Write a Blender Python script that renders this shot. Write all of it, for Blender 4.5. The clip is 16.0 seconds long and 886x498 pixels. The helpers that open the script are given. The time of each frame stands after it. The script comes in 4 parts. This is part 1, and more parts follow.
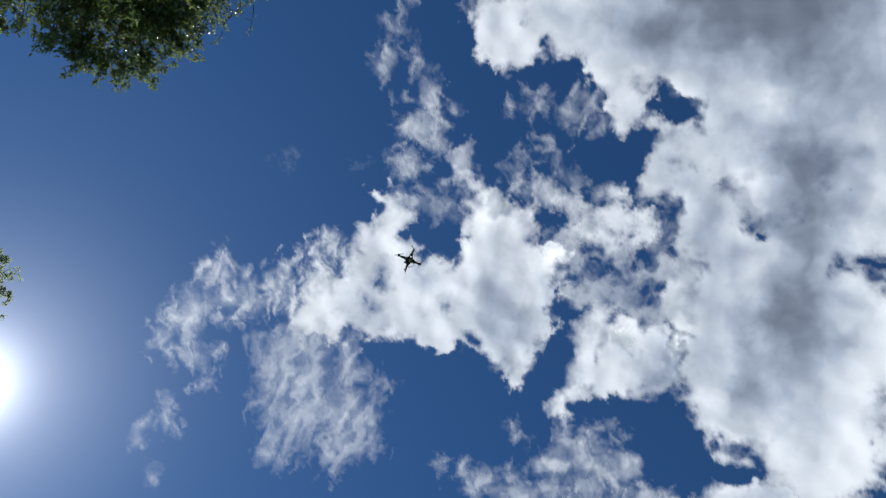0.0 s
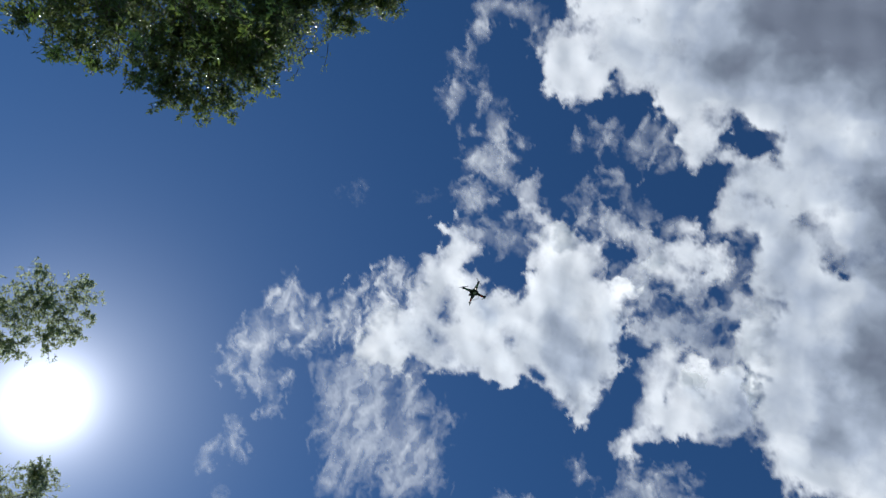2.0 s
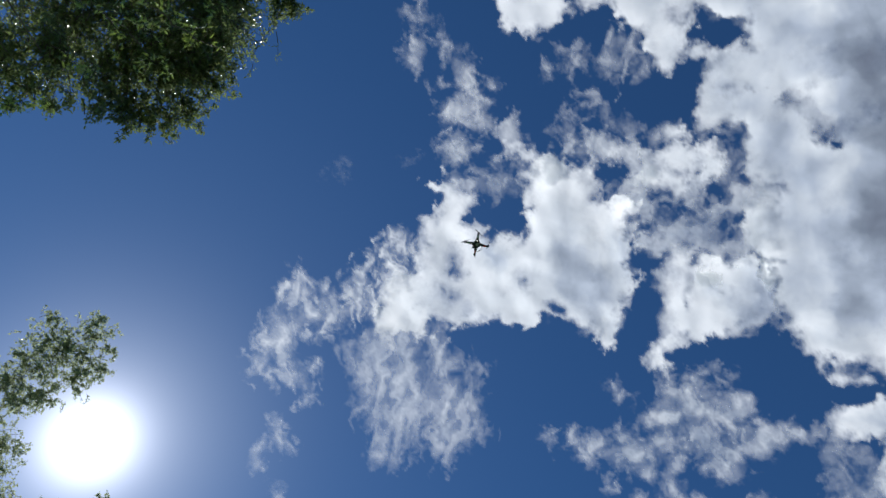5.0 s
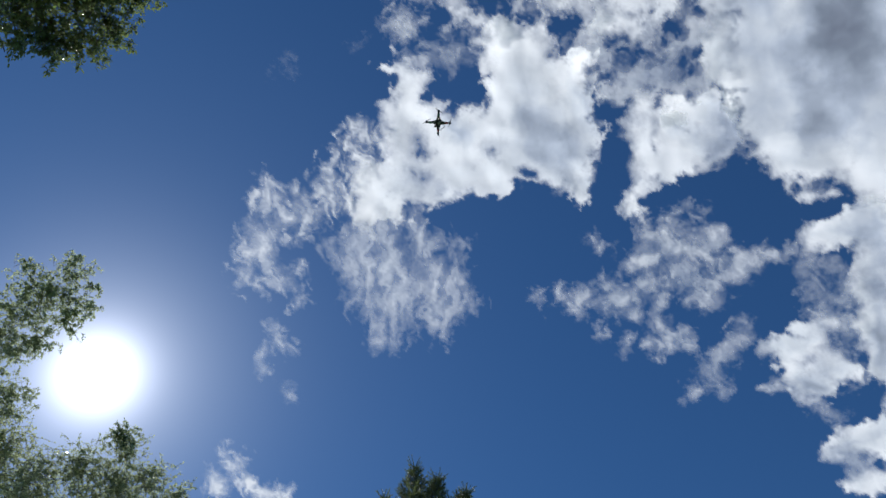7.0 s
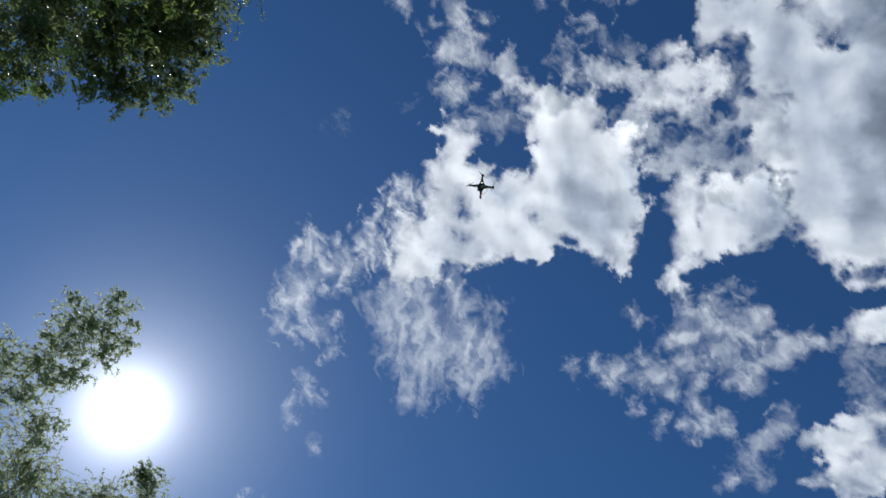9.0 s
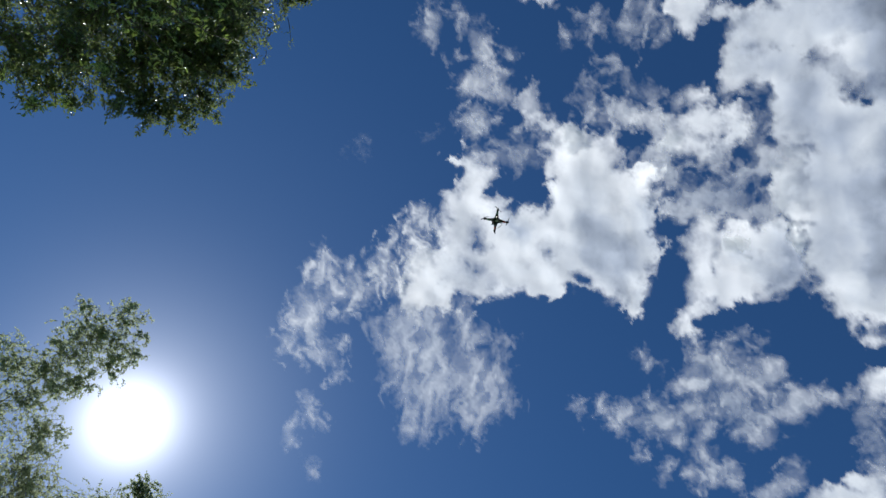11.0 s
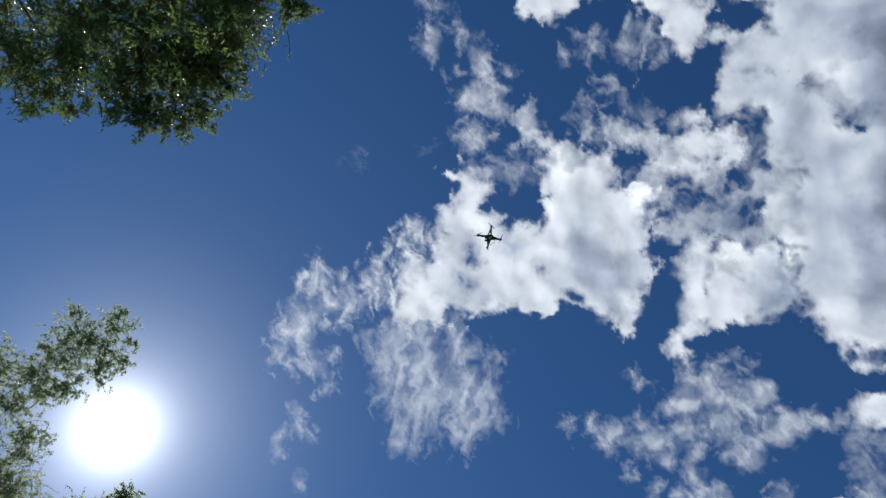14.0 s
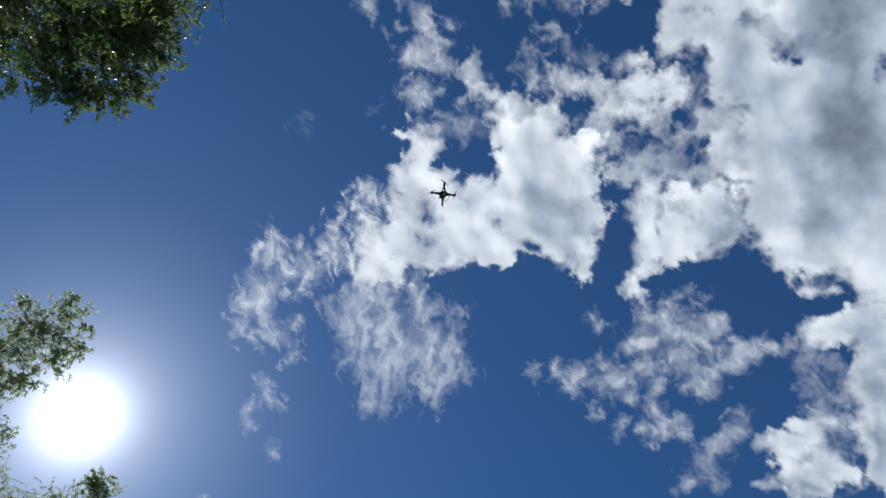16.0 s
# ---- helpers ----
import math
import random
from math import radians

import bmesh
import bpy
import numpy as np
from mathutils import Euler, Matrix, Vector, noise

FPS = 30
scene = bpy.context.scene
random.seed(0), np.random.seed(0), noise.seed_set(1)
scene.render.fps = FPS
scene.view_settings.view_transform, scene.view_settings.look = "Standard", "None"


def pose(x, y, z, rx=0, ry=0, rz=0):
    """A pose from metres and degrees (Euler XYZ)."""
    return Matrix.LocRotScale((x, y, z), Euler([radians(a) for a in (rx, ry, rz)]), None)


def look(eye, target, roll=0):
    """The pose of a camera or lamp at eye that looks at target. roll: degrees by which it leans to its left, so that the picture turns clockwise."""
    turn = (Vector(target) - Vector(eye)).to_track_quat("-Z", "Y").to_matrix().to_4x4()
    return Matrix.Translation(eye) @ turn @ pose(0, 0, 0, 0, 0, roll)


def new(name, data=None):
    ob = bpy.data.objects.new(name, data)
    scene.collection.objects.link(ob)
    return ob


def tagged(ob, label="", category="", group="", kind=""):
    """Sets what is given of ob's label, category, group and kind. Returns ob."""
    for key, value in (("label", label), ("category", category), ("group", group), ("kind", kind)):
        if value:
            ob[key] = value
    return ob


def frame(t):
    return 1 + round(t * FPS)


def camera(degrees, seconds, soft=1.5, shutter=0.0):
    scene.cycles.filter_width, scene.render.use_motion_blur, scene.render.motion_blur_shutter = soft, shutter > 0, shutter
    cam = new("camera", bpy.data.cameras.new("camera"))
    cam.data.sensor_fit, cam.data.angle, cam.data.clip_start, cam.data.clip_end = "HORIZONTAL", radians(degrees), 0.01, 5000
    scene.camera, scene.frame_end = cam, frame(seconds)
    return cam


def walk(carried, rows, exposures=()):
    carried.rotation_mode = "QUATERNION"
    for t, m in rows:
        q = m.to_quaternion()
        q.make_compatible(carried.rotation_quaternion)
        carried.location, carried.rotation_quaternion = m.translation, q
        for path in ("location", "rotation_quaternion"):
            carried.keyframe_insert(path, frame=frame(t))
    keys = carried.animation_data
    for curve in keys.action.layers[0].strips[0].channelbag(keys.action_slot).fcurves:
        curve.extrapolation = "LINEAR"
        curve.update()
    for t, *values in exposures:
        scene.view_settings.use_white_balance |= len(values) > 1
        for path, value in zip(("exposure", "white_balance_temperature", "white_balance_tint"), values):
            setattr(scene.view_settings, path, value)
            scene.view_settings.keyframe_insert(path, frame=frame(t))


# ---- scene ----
cam = camera(65.80, 16.0)
PATH = [
    (0, pose(-0.042, 0.072, 1.636, 164.80, -3.47, -20.43)),
    (0.5, pose(-0.042, 0.072, 1.636, 166.24, -6.55, -19.22)),
    (1, pose(-0.042, 0.072, 1.636, 167.03, -8.39, -18.60)),
    (1.5, pose(-0.042, 0.072, 1.636, 167.10, -8.56, -19.43)),
    (2, pose(-0.042, 0.072, 1.636, 167.49, -8.99, -20.10)),
    (2.5, pose(-0.038, 0.066, 1.633, 167.90, -8.67, -20.34)),
    (3, pose(-0.035, 0.060, 1.630, 168.48, -8.69, -19.98)),
    (5.5, pose(-0.018, 0.030, 1.615, 158.39, -3.23, -4.39)),
    (6, pose(-0.014, 0.024, 1.612, 154.25, -0.55, -2.51)),
    (6.5, pose(-0.011, 0.018, 1.609, 153.25, -0.27, -1.82)),
    (7, pose(-0.007, 0.012, 1.606, 152.00, 0.00, -0.00)),
    (7.5, pose(-0.004, 0.006, 1.603, 152.61, -2.12, -2.07)),
    (8, pose(0.000, 0.000, 1.600, 154.30, -3.30, -2.27)),
    (8.5, pose(0.004, -0.006, 1.597, 156.18, -4.17, -2.57)),
    (9, pose(0.007, -0.012, 1.594, 157.14, -4.58, -2.32)),
    (9.5, pose(0.011, -0.018, 1.591, 157.68, -5.23, -3.76)),
    (10, pose(0.014, -0.024, 1.588, 158.56, -6.12, -4.75)),
    (12.5, pose(0.032, -0.054, 1.573, 160.75, -7.09, -5.60)),
    (13, pose(0.035, -0.060, 1.570, 160.83, -6.69, -6.56)),
    (13.5, pose(0.038, -0.066, 1.567, 161.00, -6.67, -6.86)),
    (14, pose(0.038, -0.066, 1.567, 161.31, -6.90, -6.79)),
    (14.5, pose(0.038, -0.066, 1.567, 161.53, -6.95, -7.16)),
    (15, pose(0.038, -0.066, 1.567, 160.35, -4.98, -4.44)),
    (15.5, pose(0.038, -0.066, 1.567, 158.59, -3.56, -4.30)),
    (16, pose(0.038, -0.066, 1.567, 157.62, -1.98, -4.02)),
]
walk(cam, PATH)

# world, sun and exposure
SUN_AZ, SUN_EL = -38.7, 44.6
EYE = Vector((0, 0, 1.6))


def toward(az, el):
    """Unit vector to a compass bearing (from +y towards +x) and a height above the horizon, in degrees."""
    a, e = radians(az), radians(el)
    return Vector((math.sin(a) * math.cos(e), math.cos(a) * math.cos(e), math.sin(e)))


SUN_DIR = toward(SUN_AZ, SUN_EL)
scene.view_settings.exposure = 0.0

world = bpy.data.worlds.new("sky")
scene.world = world
world.use_nodes = True
wt = world.node_tree
wt.nodes.clear()
w_out = wt.nodes.new("ShaderNodeOutputWorld")
w_bg = wt.nodes.new("ShaderNodeBackground")
w_sky = wt.nodes.new("ShaderNodeTexSky")
w_sky.sky_type = "NISHITA"
w_sky.sun_disc = False
w_sky.sun_elevation = radians(SUN_EL)
w_sky.sun_rotation = radians(SUN_AZ)
w_sky.altitude = 300
w_sky.air_density = 1.0
w_sky.dust_density = 0.1
w_sky.ozone_density = 4.0
w_bg.inputs["Strength"].default_value = 0.066
# sun glare painted into the sky: four lobes that fall off with the angle from it
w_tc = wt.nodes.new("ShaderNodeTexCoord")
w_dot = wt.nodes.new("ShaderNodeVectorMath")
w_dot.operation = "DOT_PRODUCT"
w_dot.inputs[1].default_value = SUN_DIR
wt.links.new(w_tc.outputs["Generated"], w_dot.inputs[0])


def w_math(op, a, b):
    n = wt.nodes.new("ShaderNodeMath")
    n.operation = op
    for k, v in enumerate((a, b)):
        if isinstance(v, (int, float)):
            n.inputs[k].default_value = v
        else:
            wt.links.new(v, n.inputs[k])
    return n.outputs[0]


# glare lobes, narrow to broad, added on top of the plain sky colour
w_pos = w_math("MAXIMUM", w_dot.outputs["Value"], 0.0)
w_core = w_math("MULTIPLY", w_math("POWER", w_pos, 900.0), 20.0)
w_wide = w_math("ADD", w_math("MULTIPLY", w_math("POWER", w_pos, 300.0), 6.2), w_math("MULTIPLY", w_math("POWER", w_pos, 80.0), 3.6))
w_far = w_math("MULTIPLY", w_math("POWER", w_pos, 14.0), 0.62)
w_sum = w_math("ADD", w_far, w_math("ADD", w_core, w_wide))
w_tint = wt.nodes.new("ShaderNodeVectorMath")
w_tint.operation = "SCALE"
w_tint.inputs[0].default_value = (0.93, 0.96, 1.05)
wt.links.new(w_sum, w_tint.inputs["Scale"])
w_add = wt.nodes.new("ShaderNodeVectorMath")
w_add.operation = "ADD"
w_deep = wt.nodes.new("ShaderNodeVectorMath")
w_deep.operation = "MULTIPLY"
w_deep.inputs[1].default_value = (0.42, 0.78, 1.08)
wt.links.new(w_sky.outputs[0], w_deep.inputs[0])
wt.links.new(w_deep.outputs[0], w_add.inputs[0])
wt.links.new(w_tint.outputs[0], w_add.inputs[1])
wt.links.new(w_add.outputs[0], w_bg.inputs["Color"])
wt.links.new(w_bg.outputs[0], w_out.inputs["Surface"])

sun_data = bpy.data.lights.new("sun", "SUN")
sun_data.energy = 4.2
sun_data.angle = radians(0.53)
sun_data.color = (1.0, 0.985, 0.95)
sun = new("sun", sun_data)
sun.matrix_world = look(SUN_DIR * 100, (0, 0, 0))


# materials
def node_material(name):
    mat = bpy.data.materials.new(name)
    mat.use_nodes = True
    nt = mat.node_tree
    nt.nodes.clear()
    out = nt.nodes.new("ShaderNodeOutputMaterial")
    return mat, nt, out


def ramp(nt, source, stops):
    r = nt.nodes.new("ShaderNodeValToRGB")
    els = r.color_ramp.elements
    els[0].position, els[0].color = stops[0][0], (*stops[0][1], 1)
    els[1].position, els[1].color = stops[-1][0], (*stops[-1][1], 1)
    for p, c in stops[1:-1]:
        e = els.new(p)
        e.color = (*c, 1)
    nt.links.new(source, r.inputs["Fac"])
    return r.outputs["Color"]


def noise_tex(nt, coord, scale, detail=4, rough=0.55):
    n = nt.nodes.new("ShaderNodeTexNoise")
    n.inputs["Scale"].default_value = scale
    n.inputs["Detail"].default_value = detail
    n.inputs["Roughness"].default_value = rough
    nt.links.new(coord, n.inputs["Vector"])
    return n.outputs["Fac"]


def math_node(nt, op, a, b, clamp=False):
    n = nt.nodes.new("ShaderNodeMath")
    n.operation = op
    n.use_clamp = clamp
    for k, v in enumerate((a, b)):
        if isinstance(v, (int, float)):
            n.inputs[k].default_value = v
        else:
            nt.links.new(v, n.inputs[k])
    return n.outputs[0]


def cloud_material():
    """Water-droplet cloud: light from above passes through; thin edges let the sky show, inner parts have grey shade
    painted into their colour.
    """
    mat, nt, out = node_material("cloud vapour")
    geo = nt.nodes.new("ShaderNodeNewGeometry")
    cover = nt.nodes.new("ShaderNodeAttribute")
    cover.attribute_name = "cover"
    shade = nt.nodes.new("ShaderNodeAttribute")
    shade.attribute_name = "shade"
    fine = noise_tex(nt, geo.outputs["Position"], 0.13, 6, 0.62)
    coarse = noise_tex(nt, geo.outputs["Position"], 0.012, 3, 0.5)
    wob = math_node(nt, "MULTIPLY", math_node(nt, "SUBTRACT", fine, 0.5), 0.2)
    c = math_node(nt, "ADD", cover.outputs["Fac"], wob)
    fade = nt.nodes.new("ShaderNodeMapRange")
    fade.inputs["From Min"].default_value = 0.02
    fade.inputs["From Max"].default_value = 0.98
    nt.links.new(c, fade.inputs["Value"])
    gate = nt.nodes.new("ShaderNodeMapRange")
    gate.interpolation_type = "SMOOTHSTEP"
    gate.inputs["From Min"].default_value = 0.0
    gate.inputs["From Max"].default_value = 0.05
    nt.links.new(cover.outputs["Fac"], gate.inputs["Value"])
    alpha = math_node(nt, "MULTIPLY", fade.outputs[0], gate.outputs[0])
    d = math_node(nt, "ADD", shade.outputs["Fac"], math_node(nt, "MULTIPLY", math_node(nt, "SUBTRACT", coarse, 0.5), 0.45))
    # white to blue-grey: the cloud's own shading put into its colour
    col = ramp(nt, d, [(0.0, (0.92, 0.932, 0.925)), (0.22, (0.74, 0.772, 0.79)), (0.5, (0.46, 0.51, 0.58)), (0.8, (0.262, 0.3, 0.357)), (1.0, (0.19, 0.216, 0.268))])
    trans = nt.nodes.new("ShaderNodeBsdfTranslucent")
    nt.links.new(col, trans.inputs["Color"])
    diff = nt.nodes.new("ShaderNodeBsdfDiffuse")
    nt.links.new(col, diff.inputs["Color"])
    mix = nt.nodes.new("ShaderNodeMixShader")
    mix.inputs[0].default_value = 0.15
    nt.links.new(trans.outputs[0], mix.inputs[1])
    nt.links.new(diff.outputs[0], mix.inputs[2])
    clear = nt.nodes.new("ShaderNodeBsdfTransparent")
    top = nt.nodes.new("ShaderNodeMixShader")
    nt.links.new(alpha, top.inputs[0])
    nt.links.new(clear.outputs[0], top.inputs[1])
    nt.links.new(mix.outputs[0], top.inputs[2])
    nt.links.new(top.outputs[0], out.inputs["Surface"])
    return mat


def leaf_material(name, dark, light, through_col, share=0.35, rough=0.32, gloss=0.85):
    mat, nt, out = node_material(name)
    geo = nt.nodes.new("ShaderNodeNewGeometry")
    patch = noise_tex(nt, geo.outputs["Position"], 3.0, 3)
    grain = noise_tex(nt, geo.outputs["Position"], 60.0, 3)
    v = math_node(nt, "ADD", math_node(nt, "MULTIPLY", geo.outputs["Random Per Island"], 0.55),
                  math_node(nt, "ADD", math_node(nt, "MULTIPLY", patch, 0.35), math_node(nt, "MULTIPLY", grain, 0.2)))
    col = ramp(nt, v, [(0.2, dark), (0.85, light)])
    pr = nt.nodes.new("ShaderNodeBsdfPrincipled")
    pr.inputs["Roughness"].default_value = rough
    pr.inputs["Specular IOR Level"].default_value = gloss
    nt.links.new(col, pr.inputs["Base Color"])
    bp = nt.nodes.new("ShaderNodeBump")
    bp.inputs["Strength"].default_value = 0.35
    bp.inputs["Distance"].default_value = 0.004
    nt.links.new(noise_tex(nt, geo.outputs["Position"], 130.0, 2), bp.inputs["Height"])
    nt.links.new(bp.outputs[0], pr.inputs["Normal"])
    tr = nt.nodes.new("ShaderNodeBsdfTranslucent")
    tcol = ramp(nt, v, [(0.2, tuple(0.6 * c for c in through_col)), (0.85, through_col)])
    nt.links.new(tcol, tr.inputs["Color"])
    mix = nt.nodes.new("ShaderNodeMixShader")
    mix.inputs[0].default_value = share
    nt.links.new(pr.outputs[0], mix.inputs[1])
    nt.links.new(tr.outputs[0], mix.inputs[2])
    nt.links.new(mix.outputs[0], out.inputs["Surface"])
    return mat


def rough_material(name, stops, scale, rough=0.85, bump=0.4, stretch=(1, 1, 1), metal=0.0):
    mat, nt, out = node_material(name)
    tc = nt.nodes.new("ShaderNodeTexCoord")
    mp = nt.nodes.new("ShaderNodeMapping")
    mp.inputs["Scale"].default_value = stretch
    nt.links.new(tc.outputs["Object"], mp.inputs["Vector"])
    big = noise_tex(nt, mp.outputs[0], scale, 3)
    small = noise_tex(nt, mp.outputs[0], scale * 9, 5, 0.65)
    v = math_node(nt, "ADD", math_node(nt, "MULTIPLY", big, 0.55), math_node(nt, "MULTIPLY", small, 0.45))
    pr = nt.nodes.new("ShaderNodeBsdfPrincipled")
    pr.inputs["Roughness"].default_value = rough
    pr.inputs["Metallic"].default_value = metal
    nt.links.new(ramp(nt, v, stops), pr.inputs["Base Color"])
    bp = nt.nodes.new("ShaderNodeBump")
    bp.inputs["Strength"].default_value = bump
    bp.inputs["Distance"].default_value = 0.02
    nt.links.new(small, bp.inputs["Height"])
    nt.links.new(bp.outputs[0], pr.inputs["Normal"])
    nt.links.new(pr.outputs[0], out.inputs["Surface"])
    return mat


def glow_material(name, col, strength):
    mat, nt, out = node_material(name)
    em = nt.nodes.new("ShaderNodeEmission")
    em.inputs["Color"].default_value = (*col, 1)
    em.inputs["Strength"].default_value = strength
    nt.links.new(em.outputs[0], out.inputs["Surface"])
    return mat


M_CLOUD = cloud_material()
M_LEAF = leaf_material("glossy lance leaves", (0.045, 0.058, 0.03), (0.13, 0.17, 0.075), (0.3, 0.39, 0.13), 0.4, 0.27, 1.0)
# brighter copy of the leaves: sun shining through is put into the colour
M_LEAF_SUNLIT = leaf_material("yellow-green leaves coloured as sunlit", (0.07, 0.11, 0.03), (0.16, 0.23, 0.06), (0.4, 0.54, 0.1), 0.45, 0.3, 0.8)
M_LEAF_FAR = leaf_material("small round leaves", (0.065, 0.09, 0.045), (0.2, 0.24, 0.12), (0.62, 0.7, 0.42), 0.62, 0.24)
M_NEEDLE = leaf_material("conifer needles", (0.04, 0.065, 0.025), (0.15, 0.185, 0.075), (0.24, 0.3, 0.11), 0.35, 0.55, 0.3)
M_BARK = rough_material("grey-brown bark", [(0.25, (0.06, 0.045, 0.032)), (0.75, (0.22, 0.18, 0.14))], 6.0, 0.9, 0.8, (1, 1, 0.25))
M_TWIG = rough_material("twig bark", [(0.25, (0.05, 0.04, 0.025)), (0.75, (0.14, 0.11, 0.07))], 20.0, 0.8, 0.3)
M_GRASS = rough_material("mown lawn", [(0.2, (0.03, 0.055, 0.012)), (0.5, (0.06, 0.1, 0.025)), (0.8, (0.11, 0.13, 0.05))], 0.7, 0.95, 0.9)
M_SHELL = rough_material("white drone plastic", [(0.2, (0.28, 0.28, 0.28)), (0.8, (0.36, 0.36, 0.355))], 9.0, 0.38, 0.02)
M_DARK = rough_material("dark drone plastic", [(0.2, (0.02, 0.02, 0.022)), (0.8, (0.035, 0.035, 0.037))], 14.0, 0.5, 0.05)
M_RED = rough_material("red decal", [(0.2, (0.42, 0.03, 0.02)), (0.8, (0.5, 0.045, 0.03))], 14.0, 0.45, 0.02)
M_GREEN = rough_material("green decal", [(0.2, (0.03, 0.16, 0.09)), (0.8, (0.04, 0.2, 0.11))], 14.0, 0.45, 0.02)
M_METAL = rough_material("motor metal", [(0.2, (0.35, 0.35, 0.36)), (0.8, (0.5, 0.5, 0.5))], 30.0, 0.35, 0.02, metal=0.9)
# added glow that stands for pale drone parts lit by the sun
M_SUNLIT_SPOT = glow_material("white sunlit glow", (1.0, 0.97, 0.9), 1.2)


# helpers of this scene
def link_mesh(name, verts, faces, mat, parent=None, smooth=True, label=""):
    me = bpy.data.meshes.new(name)
    me.from_pydata(verts, [], faces)
    me.materials.append(mat)
    if smooth:
        me.polygons.foreach_set("use_smooth", [True] * len(me.polygons))
    me.update()
    ob = new(name, me)
    ob.parent = parent
    return tagged(ob, label) if label else ob


def part(name, bm, material, parent, label=""):
    me = bpy.data.meshes.new(name)
    bm.to_mesh(me)
    bm.free()
    me.materials.append(material)
    ob = new(name, me)
    ob.parent = parent
    return tagged(ob, label) if label else ob


class Tubes:
    """Collects tapered tubes along lines of points into one mesh."""

    def __init__(self):
        self.v, self.f = [], []

    def add(self, points, radii, sides=6):
        base = len(self.v)
        n = len(points)
        for i, p in enumerate(points):
            a = points[min(i + 1, n - 1)] - points[max(i - 1, 0)]
            a.normalize()
            u = a.orthogonal().normalized()
            w = a.cross(u)
            for k in range(sides):
                g = 2 * math.pi * k / sides
                self.v.append(p + radii[i] * (math.cos(g) * u + math.sin(g) * w))
        for i in range(n - 1):
            for k in range(sides):
                k2 = (k + 1) % sides
                self.f.append((base + i * sides + k, base + i * sides + k2, base + (i + 1) * sides + k2, base + (i + 1) * sides + k))
        self.f.append(tuple(base + (n - 1) * sides + k for k in range(sides)))
        self.f.append(tuple(base + k for k in reversed(range(sides))))

    def link(self, name, mat, parent, label=""):
        return link_mesh(name, self.v, self.f, mat, parent, True, label)


def bowed(a, b, sag, n=6, rng=random):
    """Points from a to b with a bow and a little wander."""
    out = []
    side = Vector((rng.uniform(-1, 1), rng.uniform(-1, 1), rng.uniform(-1, 1))) * (b - a).length * 0.05
    for i in range(n + 1):
        t = i / n
        p = a.lerp(b, t)
        p.z += sag * 4 * t * (1 - t)
        p += side * math.sin(t * math.pi * 1.7)
        out.append(p)
    return out


# ground
def build_ground():
    verts, faces = [], []
    rings = [0, 2, 4, 7, 11, 16, 24, 40, 70, 130, 260, 600, 1500, 3500]
    spokes = 48
    verts.append((0, 0, 0))
    for r in rings[1:]:
        for k in range(spokes):
            g = 2 * math.pi * k / spokes
            x, y = r * math.cos(g), r * math.sin(g)
            z = 0.06 * noise.noise(Vector((x * 0.15, y * 0.15, 3.0))) if r < 100 else 0.0
            verts.append((x, y, z))
    for k in range(spokes):
        faces.append((0, 1 + k, 1 + (k + 1) % spokes))
    for i in range(len(rings) - 2):
        for k in range(spokes):
            a = 1 + i * spokes
            k2 = (k + 1) % spokes
            faces.append((a + k, a + spokes + k, a + spokes + k2, a + k2))
    tagged(link_mesh("ground", verts, faces, M_GRASS), "wide mown green lawn reaching the horizon", "lawn", kind="structure")


build_ground()


# clouds: strokes (bearing, height, bearing, height, half width in degrees) on the dome of the sky
HEAP = [
    (-17.2, 76.4, -10.2, 75.4, 0.60), (-11.2, 75.3, -10.1, 72.9, 1.31), (-11, 72.4, -10.6, 68.5, 1.60), (-2.1, 72.1, 0.5, 68.4, 1.98),
    (5.1, 71.5, 3.1, 68.4, 2.11), (12.4, 71.3, 12.8, 68.9, 2.42), (25.3, 77.8, 22.8, 75.3, 1.81), (26.1, 75, 22.7, 69.1, 3.38),
    (36, 72.9, 31.2, 67.8, 1.88), (24.6, 66.9, 27.5, 64.9, 1.09), (16.4, 68.5, 22.6, 67.4, 1.20), (11.8, 67.8, 3.1, 68.2, 1.31),
    (-3.7, 66.5, -2.1, 66.8, 1.13), (-16.3, 63.8, -10.5, 64.9, 1.18), (-13.6, 67.2, -8, 67.3, 1.70), (35.8, 76.9, 34.3, 75.8, 0.62),
    (42.5, 73.8, 37, 73, 0.88), (-16.6, 66.3, -13, 65.6, 1.13),
]
HEAP_GAPS = [
    (-0.7, 75.1, 7.1, 75.4, 0.88), (10.3, 74.1, 3.5, 74.2, 0.32), (-5.9, 70.7, -5.1, 70.1, 0.33), (11.7, 69.5, 12, 69.3, 0.33),
    (17.6, 67.3, 18.8, 66.8, 0.28), (41.7, 76.2, 45.5, 75.7, 0.96), (38.1, 75.2, 38.8, 74.7, 0.53), (-7.1, 68.1, -6.2, 67.9, 0.14),
    (40.3, 68.5, 35.6, 65.9, 0.66), (35.2, 66, 31.2, 62.3, 0.97),
]
VEIL = [
    (-10.7, 77.4, -4.6, 78, 0.37), (-3.3, 77.8, 9.5, 77.1, 0.60), (-1.1, 79.4, 2.6, 78.2, 0.41), (4.4, 78.4, 9.8, 77.7, 0.41),
]
